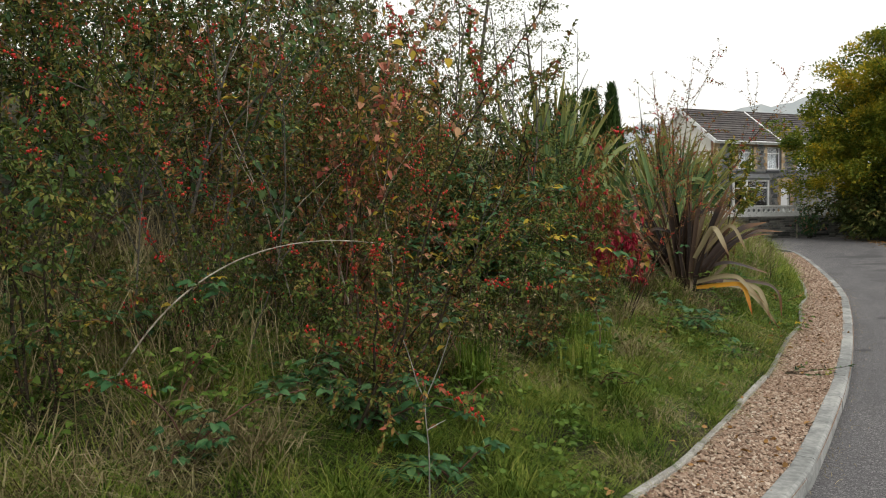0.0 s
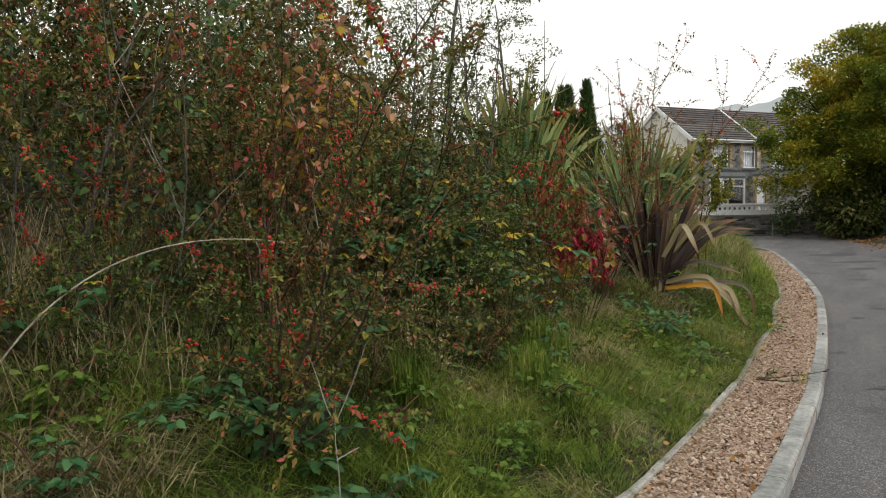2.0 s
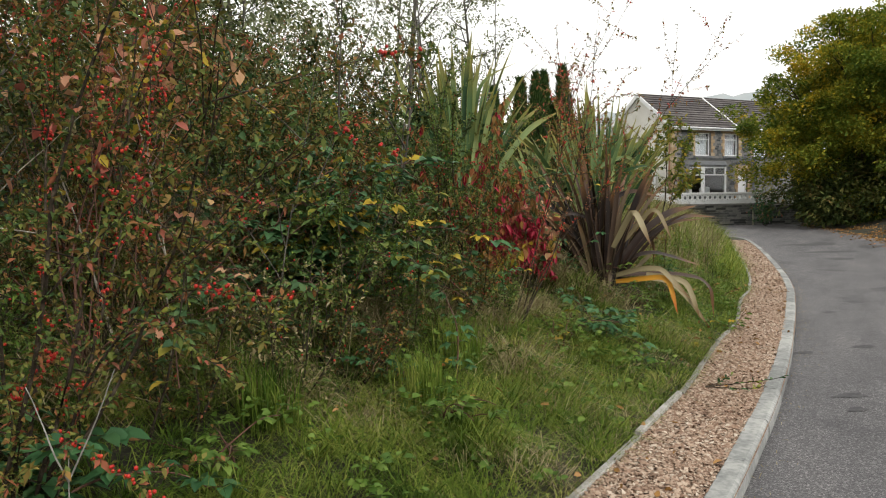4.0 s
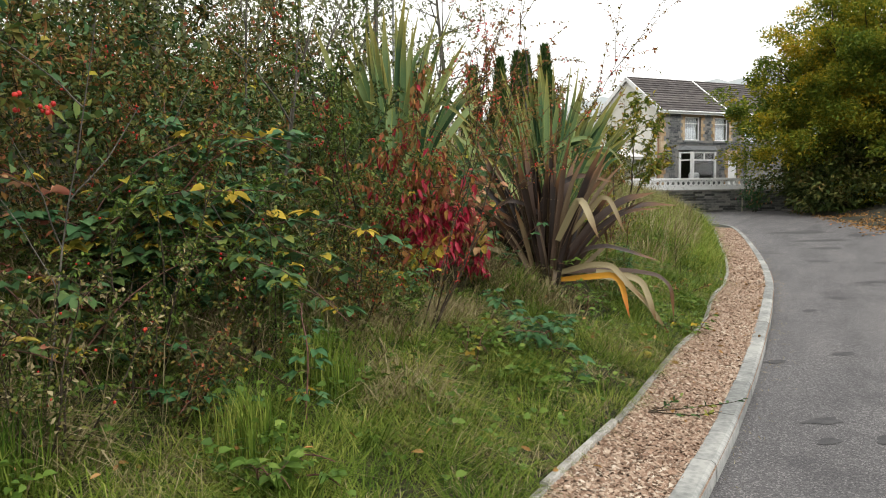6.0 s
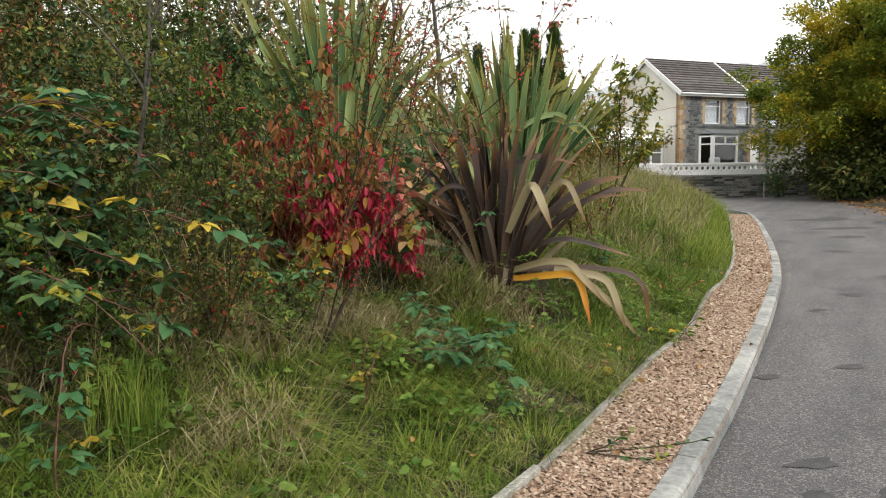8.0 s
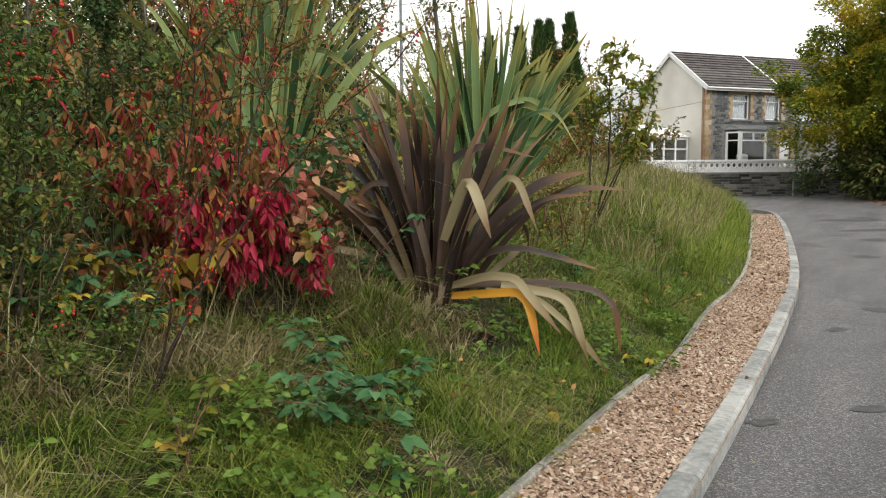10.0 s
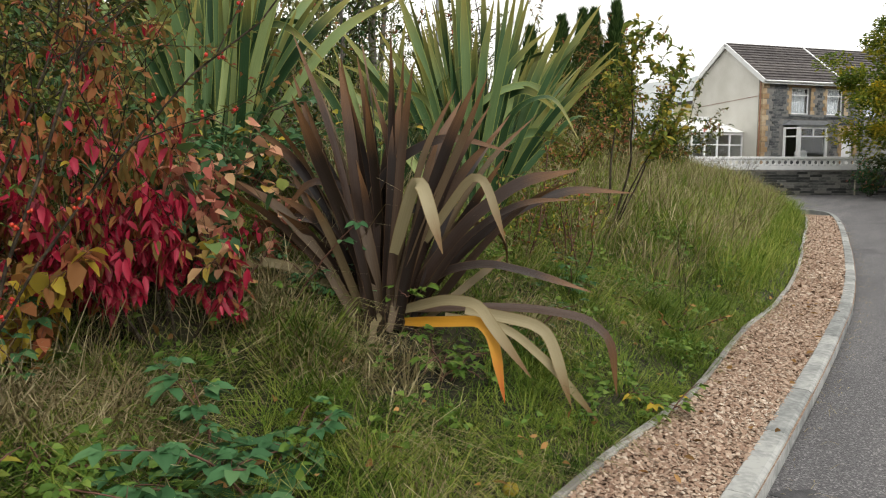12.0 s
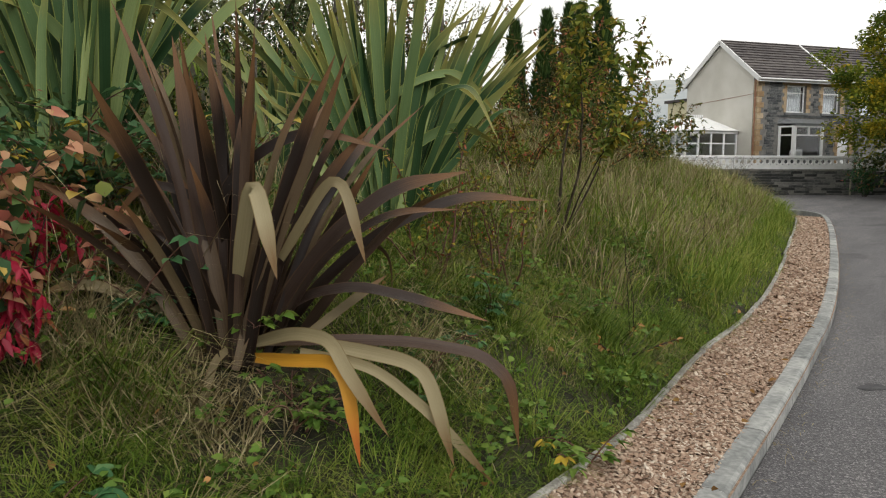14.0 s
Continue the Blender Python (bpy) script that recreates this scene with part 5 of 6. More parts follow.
bramble("bramble", "bramble tangle between the flax clumps", 2.3, 10.4, 8, 1.0, 110, "bramble", 0.065, 1.2, 61, G2)
bramble("bramble", "bramble tangle in the thicket", -2.9, 3.6, 8, 1.6, 120, "bramble", 0.075, 2.0, 62, G2, "yellow_leaf")
bramble("bramble", "bramble tangle with yellowing leaves", -2.4, 5.2, 8, 2.2, 140, "bramble", 0.08, 2.6, 63, G2, "yellow_leaf")
bramble("bramble", "bramble tangle with pink-red old leaves", -0.7, 6.0, 6, 1.6, 60, "vine", 0.085, 2.8, 64, G2, "bramble")
bramble("bramble", "pale-leaved bramble beside the edging", 4.3, 9.74, 6, 0.36, 42, "herb", 0.058, 1.1, 65, G2, "yellow_leaf")
bramble("bramble", "bramble at the bronze flax's foot", 2.45, 9.25, 5, 0.5, 40, "blue_leaf", 0.06, 0.8, 66, G2)
bramble("bramble", "bramble sprawling in the thicket", 0.3, 8.6, 8, 1.5, 120, "bramble", 0.075, 1.5, 67, G2, "yellow_leaf")

bramble("bramble", "broad-leaved bramble in the hedge front", 0.5, 6.6, 8, 1.2, 180, "blue_leaf", 0.095, 1.6, 68, G2, "yellow_leaf")
bramble("bramble", "broad-leaved bramble low in the hedge", 0.05, 5.95, 8, 1.1, 150, "bramble", 0.08, 1.4, 69, G2, "yellow_leaf")
bramble("bramble", "green bramble among the berry shrubs", -0.6, 5.0, 8, 1.2, 150, "bramble", 0.075, 1.5, 70, G2, "vine")
bramble("bramble", "green bramble under the hedge", -1.5, 4.1, 8, 1.1, 150, "blue_leaf", 0.07, 1.3, 75, G2, "yellow_leaf")
bramble("bramble", "green bramble low in the grass", -1.1, 3.35, 6, 0.6, 70, "blue_leaf", 0.06, 0.9, 76, G2)
bramble("bramble", "green bramble beside the crimson shrub", 1.3, 8.1, 8, 0.9, 130, "blue_leaf", 0.065, 1.3, 77, G2, "yellow_leaf")
bramble("bramble", "tall bramble with broad grey-green leaves", 0.25, 7.25, 9, 1.35, 230, "blue_leaf", 0.1, 2.3, 78, G2, "yellow_leaf")
bramble("bramble", "tall bramble with broad leaves over the hedge", -0.25, 6.95, 9, 1.5, 230, "bramble", 0.1, 2.4, 79, G2, "yellow_leaf")
bramble("bramble", "broad-leaved bramble beside the dark cotoneaster", 0.75, 7.9, 8, 1.3, 190, "blue_leaf", 0.085, 1.7, 81, G2, "yellow_leaf")
bramble("bramble", "bramble leaves under the tall green flax", 1.9, 9.9, 9, 0.9, 190, "blue_leaf", 0.075, 1.5, 82, G2, "yellow_leaf")
G3 = "weeds in the grass"
for k, (x, y, n, s, lf, lb) in enumerate([(0.66, 6.85, 60, 0.055, "herb", "bright green low weed in the grass"), (1.96, 7.23, 26, 0.06, "oak", "yellow-green weed rosette in the grass"), (3.15, 9.15, 50, 0.045, "herb", "fresh green weed under the flax"),
                                     (2.95, 9.45, 46, 0.05, "herb", "fresh green weed among the grass"), (2.1, 7.55, 40, 0.045, "herb", "small leafy weed in the grass"), (0.1, 4.6, 40, 0.05, "herb", "leafy weed at the shrub's foot"),
                                     (1.0, 5.35, 40, 0.055, "herb", "leafy weed in the long grass"), (3.58, 9.7, 46, 0.045, "blue_leaf", "dark green weed among the grass"), (-1.3, 3.7, 50, 0.055, "herb", "leafy weed under the shrubs"), (0.7, 5.9, 36, 0.05, "blue_leaf", "dark weed in the grass"),
                                     (3.9, 10.6, 40, 0.05, "blue_leaf", "dark green weed on the bank"), (4.4, 11.2, 36, 0.05, "herb", "green weed on the bank")]):
    bramble("weed", lb, x, y, 7, 0.4, int(n * 1.3), lf, s * 1.15, 1.5, 160 + k, G3, category="weed")

# pale bare saplings and canes
def bare(name, label, x, y, runs, bark, r0, seed, category="sapling"):
    """A bare stem with side shoots; runs: (where it leaves the stem 0 to 1, way, length)."""
    r = np.random.default_rng(seed)
    top = thing(name, label, category, "", (x, y, height(x, y) - 0.03))
    lines = []
    for f_, way, ln in runs:
        w = Pile()
        start = (0, 0, 0) if not lines else lines[0][int(f_ * (len(lines[0]) - 1))]
        line = wander(start, way, ln, 9, 0.2, 0, r)
        tube(w, line, r0 if not lines else r0 * 0.6, r0 * 0.3, 5)
        put("stem" if not lines else "shoot", w.mesh("stem"), bark, top, smooth=True)
        lines.append(line)
    return top


bare("bare_sapling", "bare forked sapling with pale stem in the grass", -0.08, 3.55, [(0, (0, 0, 1), 0.62), (0.99, (-0.35, 0, 1), 0.3), (0.99, (0.5, 0, 1), 0.34), (0.7, (0.6, 0, 0.4), 0.1)], "edging", 0.0052, 71)
dead_cane = thing("dead_cane", "long arching bare straw-coloured cane", "cane", "", (-1.6, 3.7, height(-1.6, 3.7)))
w = Pile()
tube(w, [((1 - s) ** 2 * 0 + 2 * s * (1 - s) * 0.45 + s * s * 1.35, 0.08 * s, 2 * s * (1 - s) * 0.85 + s * s * 0.68) for s in np.linspace(0, 1, 22)], 0.0055, 0.002, 5)
put("cane_stem", w.mesh("cane_stem"), "pale_bark", dead_cane, smooth=True)
bare("dead_sapling", "broken pale dead stem leaning in the shrubs", -0.55, 5.3, [(0, (-0.18, 0, 1), 1.15)], "pale_bark", 0.011, 73, "stem")
bare("dead_sapling", "grey bare stem in the thicket", -1.7, 4.9, [(0, (0.22, 0, 1), 2.2), (0.5, (0.7, 0, 1), 0.9), (0.7, (-0.5, 0, 1), 0.7)], "grey_bark", 0.014, 74, "stem")
for i, (x, y, h, lx) in enumerate([(0.1, 9.8, 3.0, 0.05), (0.5, 10.4, 2.6, 0.1), (1.1, 11.6, 2.9, -0.05), (2.0, 12.3, 2.8, 0.12), (-0.9, 10.6, 3.6, 0.0), (2.9, 12.9, 2.4, 0.2), (-1.9, 8.8, 3.8, 0.08), (0.7, 7.6, 2.4, 0.05)]):
    bare("bare_sapling", "thin bare sapling with upright twigs", x, y, [(0, (lx, 0, 1), h)] + [(f_, (math.cos(i * 2 + k * 2.2) * 0.5, math.sin(i * 2 + k * 2.2) * 0.5, 1), h * (0.9 - f_) * 0.7) for k, f_ in enumerate((0.35, 0.5, 0.6, 0.7))], "grey_bark", 0.014, 80 + i)

for i, (x, y, h, lx, bk) in enumerate([(-1.1, 4.3, 1.9, 0.3, "grey_bark"), (-1.6, 4.0, 1.7, 0.15, "grey_bark"), (-0.2, 4.5, 1.6, 0.35, "bark"), (-0.9, 5.0, 2.2, -0.2, "pale_bark"), (0.1, 5.6, 1.7, 0.2, "grey_bark"), (-2.1, 3.9, 2.0, -0.1, "grey_bark"), (0.75, 6.9, 1.5, -0.15, "grey_bark"), (-0.35, 5.4, 2.0, 0.1, "pale_bark")]):
    bare("dead_sapling", "thin bare stem with side shoots among the shrubs", x, y, [(0, (lx, -0.05, 1), h)] + [(f_, (math.cos(i * 2.1 + k * 2.4) * 0.8, math.sin(i * 2.1 + k * 2.4) * 0.4, 0.9), h * 0.3) for k, f_ in enumerate((0.35, 0.5, 0.65, 0.8))], bk, 0.0058, 140 + i)

# oak sapling, dog rose and bank shrubs beyond the flax
shrub("oak_sapling", "leaning oak sapling with green and rust leaves", 4.4, 12.7, 1.6, 0.5, 4, "oak", 0.08, 1250, 0, "bark", (0.3, 0.02), True, seed=91, category="sapling", low=0.62, leaf_from=0.66, thick=0.014)
shrub("rose_bush", "thin green rose bush with a few red hips", 3.95, 11.2, 1.0, 0.55, 7, "oak", 0.036, 900, 26, "red_stem", seed=92, fine=True, second=("rust_leaf", 0.15))
shrub("rose_bush", "small bush of green and orange leaves", 3.55, 10.6, 0.75, 0.4, 6, "oak", 0.034, 700, 12, "red_stem", seed=93, fine=True, second=("rust_leaf", 0.2))
shrub("bank_shrub", "rust and green shrub on the bank beyond the flax", 4.1, 14.4, 1.2, 0.8, 8, "oak", 0.05, 2800, 60, seed=94, fine=True, second=("rust_leaf", 0.4))
shrub("bank_shrub", "brown-leaved shrub on the bank", 4.9, 16.6, 1.5, 1.0, 8, "rust_leaf", 0.055, 2600, 0, seed=95, fine=True, second=("thicket", 0.5))
shrub("bank_shrub", "dull green shrub on the bank", 3.2, 16.0, 1.8, 1.2, 8, "thicket", 0.06, 2800, 0, seed=96, fine=True, second=("rust_leaf", 0.25))
shrub("bank_shrub", "straggling shrub on the upper bank", 1.6, 14.2, 1.8, 1.2, 8, "thicket", 0.055, 2800, 0, seed=97, fine=True, second=("bramble", 0.35))
shrub("bank_shrub", "straggling shrub of rust leaves on the upper bank", -0.2, 12.6, 2.0, 1.3, 8, "thicket", 0.055, 2800, 0, seed=98, fine=True, second=("rust_leaf", 0.3))
shrub("bank_shrub", "green and rust shrub before the cypresses", 5.6, 18.4, 1.7, 1.2, 9, "oak", 0.06, 3000, 0, seed=101, fine=True, second=("rust_leaf", 0.35))
shrub("bank_shrub", "dull green shrub before the cypresses", 6.6, 21.5, 1.9, 1.4, 9, "thicket", 0.07, 3000, 0, seed=102, fine=True, second=("oak", 0.4))
shrub("bank_shrub", "brown-leaved shrub high on the verge", 4.6, 19.6, 2.0, 1.4, 9, "thicket", 0.065, 3000, 0, seed=103, fine=True, second=("rust_leaf", 0.4))
shrub("dark_bush", "round dark evergreen bush by the conservatory", 10.4, 40.0, 2.6, 1.9, 12, "cypress", 0.11, 3000, 0, seed=99, fine=True, category="bush", z0=0.9)
for i, (x, y, h) in enumerate([(5.2, 11.55, 0.9), (7.55, 18.6, 1.0), (6.3, 14.6, 0.9)]):
    shrub("seedling", "wispy bare seedling rising from the grass", x - 0.35, y, h, 0.18, 3, coton, 0.018, 130, 0, "bark", seed=120 + i, thick=0.004, category="seedling")
shrub("wall_shrub", "bare twiggy shrub before the white fence", 14.6, 44.6, 2.2, 1.6, 12, coton, 0.05, 500, 0, "grey_bark", seed=130, thick=0.016, sprays=9, z0=0.0)
shrub("wall_shrub", "bare twiggy shrub before the stone wall", 12.4, 43.6, 2.4, 1.8, 12, coton, 0.05, 600, 0, "grey_bark", seed=131, thick=0.016, sprays=9, z0=0.2)


# ---- trees ----
def cypress_tree(x, y, top_z, radius, seed, z0):
    r = np.random.default_rng(seed)
    top = thing("cypress", "narrow dark green columnar cypress", "conifer", "row of cypresses", (x, y, z0))
    h = top_z - z0
    w, l_ = Pile(), Pile()
    tube(w, wander((0, 0, 0), (0, 0, 1), h * 0.95, 8, 0.03, 0, r), 0.12, 0.02, 6)
    put("trunk", w.mesh("trunk"), "bark", top, smooth=True)
    n = 5600
    f_ = r.random(n) ** 0.8
    prof = radius * np.minimum(1, (1 - f_) * 2.2 + 0.02) ** 0.7 * (0.75 + 0.25 * np.sin(f_ * 3 + 1))
    a = r.uniform(0, 2 * np.pi, n)
    clump = 0.82 + 0.2 * np.sin(a * 5 + f_ * 22 + seed) * np.sin(f_ * 31 + a * 2)
    rad = prof * clump * np.sqrt(r.uniform(0.35, 1, n))
    p = np.stack([np.cos(a) * rad, np.sin(a) * rad, f_ * h], 1)
    way = np.stack([np.cos(a) * 0.35, np.sin(a) * 0.35, np.ones(n)], 1) + r.normal(0, 0.2, (n, 3))
    leaves(l_, p, way, r.uniform(0.18, 0.42, n), r.uniform(0.04, 0.09, n), None, 0.0, False, r)
    put("crown", l_.mesh("crown"), "cypress", top)


for i, (x, y, z, rad) in enumerate([(7.12, 33.1, 6.8, 0.7), (6.4, 33.3, 6.6, 0.68), (5.95, 32.6, 6.45, 0.6), (5.2, 31.7, 6.1, 0.55), (4.2, 31.9, 5.8, 0.55)]):
    cypress_tree(x, y, z, rad, 200 + i, 1.0)


def tree(name, label, x, y, z0, h, rx, leaf, leaf_size, n_clump, per, seed, bark="bark", base=0.1, trunk=0.25, limbs=9, tilt=0.0, group="", category="tree", gap=0.0, tight=1.0):
    """Trunk, limbs and a crown of clumps of leaves with an uneven outline."""
    r = np.random.default_rng(seed)
    top = thing(name, label, category, group, (x, y, z0))
    w, l_ = Pile(), Pile()
    tr = wander((0, 0, -0.1), (tilt, 0, 1), h * 0.8, 12, 0.12, 0, r)
    tube(w, tr, trunk, trunk * 0.15, 8)
    for k in range(limbs):
        p, d = along(tr, 1, max(0.12, base), 0.9, r)
        a = k * 2.4 + r.uniform(-0.4, 0.4)
        limb = wander(p[0], (math.cos(a), math.sin(a), 0.55), rx * r.uniform(0.6, 0.95), 8, 0.3, 0.2, r)
        tube(w, limb, trunk * 0.3, trunk * 0.05, 5)
        for j in range(3):
            q_, e = along(limb, 1, 0.3, 0.9, r)
            sub = wander(q_[0], e[0] + r.normal(0, 0.6, 3), rx * 0.35, 5, 0.3, 0.1, r)
            tube(w, sub, trunk * 0.1, trunk * 0.03, 4)
    put("trunk", w.mesh("trunk"), bark, top, smooth=True)
    for k in range(n_clump):
        u = unit(r.normal(0, 1, 3))
        f_ = r.uniform(0.55, 1.0) if r.random() < 0.8 else r.uniform(0.1, 0.6)
        zc = h * (base + (1 - base) * (0.5 + 0.5 * u[2] * f_))
        wide = rx * (1.0 + 0.22 * math.sin(3 * math.atan2(u[1], u[0]) + seed) + 0.12 * math.sin(7 * u[2] + seed)) * f_
        taper = 1.0 if u[2] < 0 else 1 - 0.25 * u[2]
        c = np.array([u[0] * wide * taper, u[1] * wide * taper, zc])
        if gap and noise.noise(Vector(c * 0.6 + seed)) < -gap:
            continue
        cr = rx * r.uniform(0.09, 0.2)
        m = int(per * r.uniform(0.6, 1.4))
        p = c + unit(r.normal(0, 1, (m, 3))) * (r.random((m, 1)) ** 0.45) * cr * 1.5 * tight * np.array([1, 1, 0.6])
        way = unit(p - c * 0.85) + r.normal(0, 0.6, (m, 3))
        s = leaf_size * r.uniform(0.6, 1.3, m)
        leaves(l_, p, way, s, s * 0.6, None, 0.25, False, r)
    put("crown", l_.mesh("crown"), leaf, top)
    return top


tree("hornbeam", "broad green tree turning yellow, foliage to the ground", 23.35, 39.9, 0.25, 10.6, 5.15, "hornbeam", 0.19, 470, 250, 301, tight=0.72, base=0.05, trunk=0.32, limbs=14)
tree("hornbeam", "large yellowing tree on the road verge", 27.5, 36.0, 0.8, 11.5, 5.4, "hornbeam", 0.24, 280, 150, 302, base=0.04, trunk=0.34, limbs=14)
tree("hornbeam", "leafy tree beyond the road bend", 26.0, 46.0, 0.5, 10.0, 4.4, "hornbeam", 0.34, 180, 70, 303, base=0.05, trunk=0.3, limbs=10)
tree("verge_bush", "dark leafy bush under the hornbeam beside the road", 23.9, 40.3, 0.1, 3.4, 4.5, "thicket", 0.24, 260, 80, 304, base=0.0, trunk=0.1, limbs=10, category="bush")
shrub("verge_bush", "pale-edged evergreen bush before the white fence", 20.6, 44.2, 1.9, 1.3, 12, "blue_leaf", 0.12, 1500, 0, seed=140, fine=True, category="bush", z0=0.0, second=("vine", 0.1))
r_w = np.random.default_rng(5)
for i in range(22):
    x, y = r_w.uniform(-16, 3.5), r_w.uniform(15, 38)
    hh = r_w.uniform(4.5, 8)
    tree("hillside_tree", "thin grey-green tree on the wooded bank", x, y, height(x, y), hh, r_w.uniform(1.3, 2.1), "wood_leaf", 0.17 if x < -2 else 0.1, 80, 44 if x < -2 else 28, 320 + i, "grey_bark", 0.3, 0.08, 8, r_w.normal(0, 0.05), "trees on the wooded bank", gap=0.05)
for i in range(12):
    x, y = -9.5 + i * 1.5 + r_w.normal(0, 0.4), 12 + r_w.uniform(-2, 5)
    if offset([(x, y)])[0] < 5:
        continue
    hh = r_w.uniform(3.5, 6)
    tree("young_birch", "slender half-bare young birch on the bank", x, y, height(x, y), hh, 0.9, "wood_leaf", 0.045, 40, 12, 360 + i, "grey_bark", 0.35, 0.04, 8, r_w.normal(0, 0.06), "birches on the bank", gap=0.1)

def hill_scrub(n, seed, material, size, tall, label):
    """Scrub that covers the wooded hillside behind the hedge."""
    r = np.random.default_rng(seed)
    c = spread(n // 16, -16, 2.6, 9.5, 30, 4.5, 26, r)
    c = c[c[:, 0] < 1.9 - 0.07 * (c[:, 1] - 12)]
    z = bank(c) + (tall + 0.06 * np.clip(c[:, 1] - 12, 0, 14)) * r.random(len(c)) ** 0.7 * (0.6 + 0.5 * np.sin(c[:, 0] * 1.3 + c[:, 1]) ** 2)
    m = len(c) * 16
    p = np.repeat(np.concatenate([c, z[:, None]], 1), 16, 0) + r.normal(0, 0.22, (m, 3))
    s = size * r.uniform(0.6, 1.3, m)
    pile_ = Pile()
    leaves(pile_, p, r.normal(0, 1, (m, 3)), s, s * 0.6, None, 0.3, False, r)
    return tagged(put("hill_scrub", pile_.mesh("hill_scrub"), material), label, "scrub", kind="stuff")


hill_scrub(20000, 711, "thicket", 0.1, 2.2, "dark scrub on the wooded hillside")
hill_scrub(40000, 712, "wood_leaf", 0.1, 2.7, "grey-green scrub on the wooded hillside")
hill_scrub(7000, 713, "rust_leaf", 0.08, 1.8, "brown bracken on the wooded hillside")

# lamp post far behind the bank
lamp_post = thing("lamp_post", "slim grey lamp post behind the shrubs", "lamp post", "", (1.3, 30.0, height(1.3, 30.0)))
w = Pile()
tube(w, [(0, 0, -0.2), (0, 0, 2.5), (0, 0, 7.6)], 0.07, 0.045, 10)
put("shaft", w.mesh("shaft"), "lead", lamp_post, smooth=True)
part("collar", boxes((-0.1, 0.1, -0.1, 0.1, 5.2, 5.36)), "white", lamp_post, bevel=0.03)

# ---- grass ----
def patch(p):
    return np.sin(p[:, 0] * 1.9 + 1.3 * np.sin(p[:, 1] * 1.1)) * np.sin(p[:, 1] * 1.6 + 0.7) + 0.5 * np.sin(p[:, 0] * 4.3 + p[:, 1] * 3.1)


def hollows(p):
    """Uneven vigour of the turf, a hand's to an arm's breadth across."""
    x, y = p[:, 0], p[:, 1]
    return np.sin(7.3 * x + 1.7 * np.sin(4.1 * y)) * np.sin(6.1 * y + 1.9 * np.sin(3.3 * x)) + 0.6 * np.sin(15.1 * x + 4.7 * y) * np.sin(12.7 * y - 5.3 * x)


def turf(name, label, n, area, lo, hi, tall, wide, bow, material, seed, dry=None, tuft=0.0, fall=0.0):
    r = np.random.default_rng(seed)
    p = spread(n, *area, lo, hi, r, fall)
    if tuft:
        c = spread(max(1, n // 28), *area, lo, hi, r, fall)
        p = (c[r.integers(0, len(c), n)] + r.normal(0, tuft, (n, 2)))
        d_ = offset(p, edge_line[::2])
        p = p[(d_ > lo)]
    if dry is not None:
        v = patch(p)
        p = p[(v > dry[0]) & (v < dry[1])] if len(dry) == 2 else p
    if not tuft:
        p = p[r.random(len(p)) < 0.6 + 0.5 * hollows(p)]
    at = np.concatenate([p, bank(p)[:, None] - 0.01], 1)
    m = len(p)
    pile = Pile()
    hgt = r.uniform(tall[0], tall[1], m) * (0.8 + 0.3 * np.clip(patch(p), -1, 1))
    blades(pile, at, hgt, r.uniform(wide[0], wide[1], m), r.uniform(bow[0], bow[1], m), r)
    return tagged(put(name, pile.mesh(name), material), label, "grass", kind="stuff")


def tufts(name, label, count, per, area, lo, hi, tall, wide, bow, material, seed, size=0.07, keep=None):
    """Tussocks whose blades part from the middle and are combed over to one side."""
    r = np.random.default_rng(seed)
    c = spread(count, *area, lo, hi, r)
    if keep is not None:
        v = patch(c)
        c = c[(v > keep[0]) & (v < keep[1])]
    m = len(c)
    comb, big = r.uniform(0, 2 * np.pi, m), r.uniform(0.5, 1.2, m) * (0.8 + 0.4 * np.clip(hollows(c), -1, 1))
    i = np.repeat(np.arange(m), per)
    out = r.normal(0, 1, (len(i), 2)) * (size * big[i])[:, None]
    p = c[i] + out
    ok = (offset(p, edge_line[::2]) > lo) & (np.hypot(p[:, 0] - BX - 0.1, p[:, 1] - BY + 0.15) > 0.42)
    p, out, i = p[ok], out[ok], i[ok]
    swing = out / (size * big[i])[:, None] * 0.7 + np.stack([np.cos(comb[i]), np.sin(comb[i])], 1) * 0.8 + r.normal(0, 0.45, (len(i), 2))
    pile_ = Pile()
    hgt = r.uniform(tall[0], tall[1], len(i)) * big[i]
    blades(pile_, np.concatenate([p, bank(p)[:, None] - 0.01], 1), hgt, r.uniform(wide[0], wide[1], len(i)), r.uniform(bow[0], bow[1], len(i)), r, np.arctan2(swing[:, 1], swing[:, 0]))
    return tagged(put(name, pile_.mesh(name), material), label, "grass", kind="stuff")


NEAR = (-4.5, 7.5, 1.5, 13.5)
turf("grass", "short green grass on the bank", 120000, NEAR, 0.0, 3.2, (0.04, 0.11), (0.0016, 0.0034), (0.6, 1.8), "grass", 401)
tufts("long_grass", "long green grass combed into tussocks", 2000, 46, NEAR, 0.03, 3.3, (0.09, 0.25), (0.0014, 0.003), (0.8, 2.2), "grass", 402, 0.075)
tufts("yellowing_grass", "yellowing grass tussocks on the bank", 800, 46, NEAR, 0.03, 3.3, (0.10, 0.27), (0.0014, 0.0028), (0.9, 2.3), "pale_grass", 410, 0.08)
tufts("straw_grass", "matted straw-coloured dead grass", 900, 50, NEAR, 0.05, 4.0, (0.08, 0.26), (0.0012, 0.0024), (1.0, 2.5), "dry_grass", 403, 0.09, (-0.35, 9))
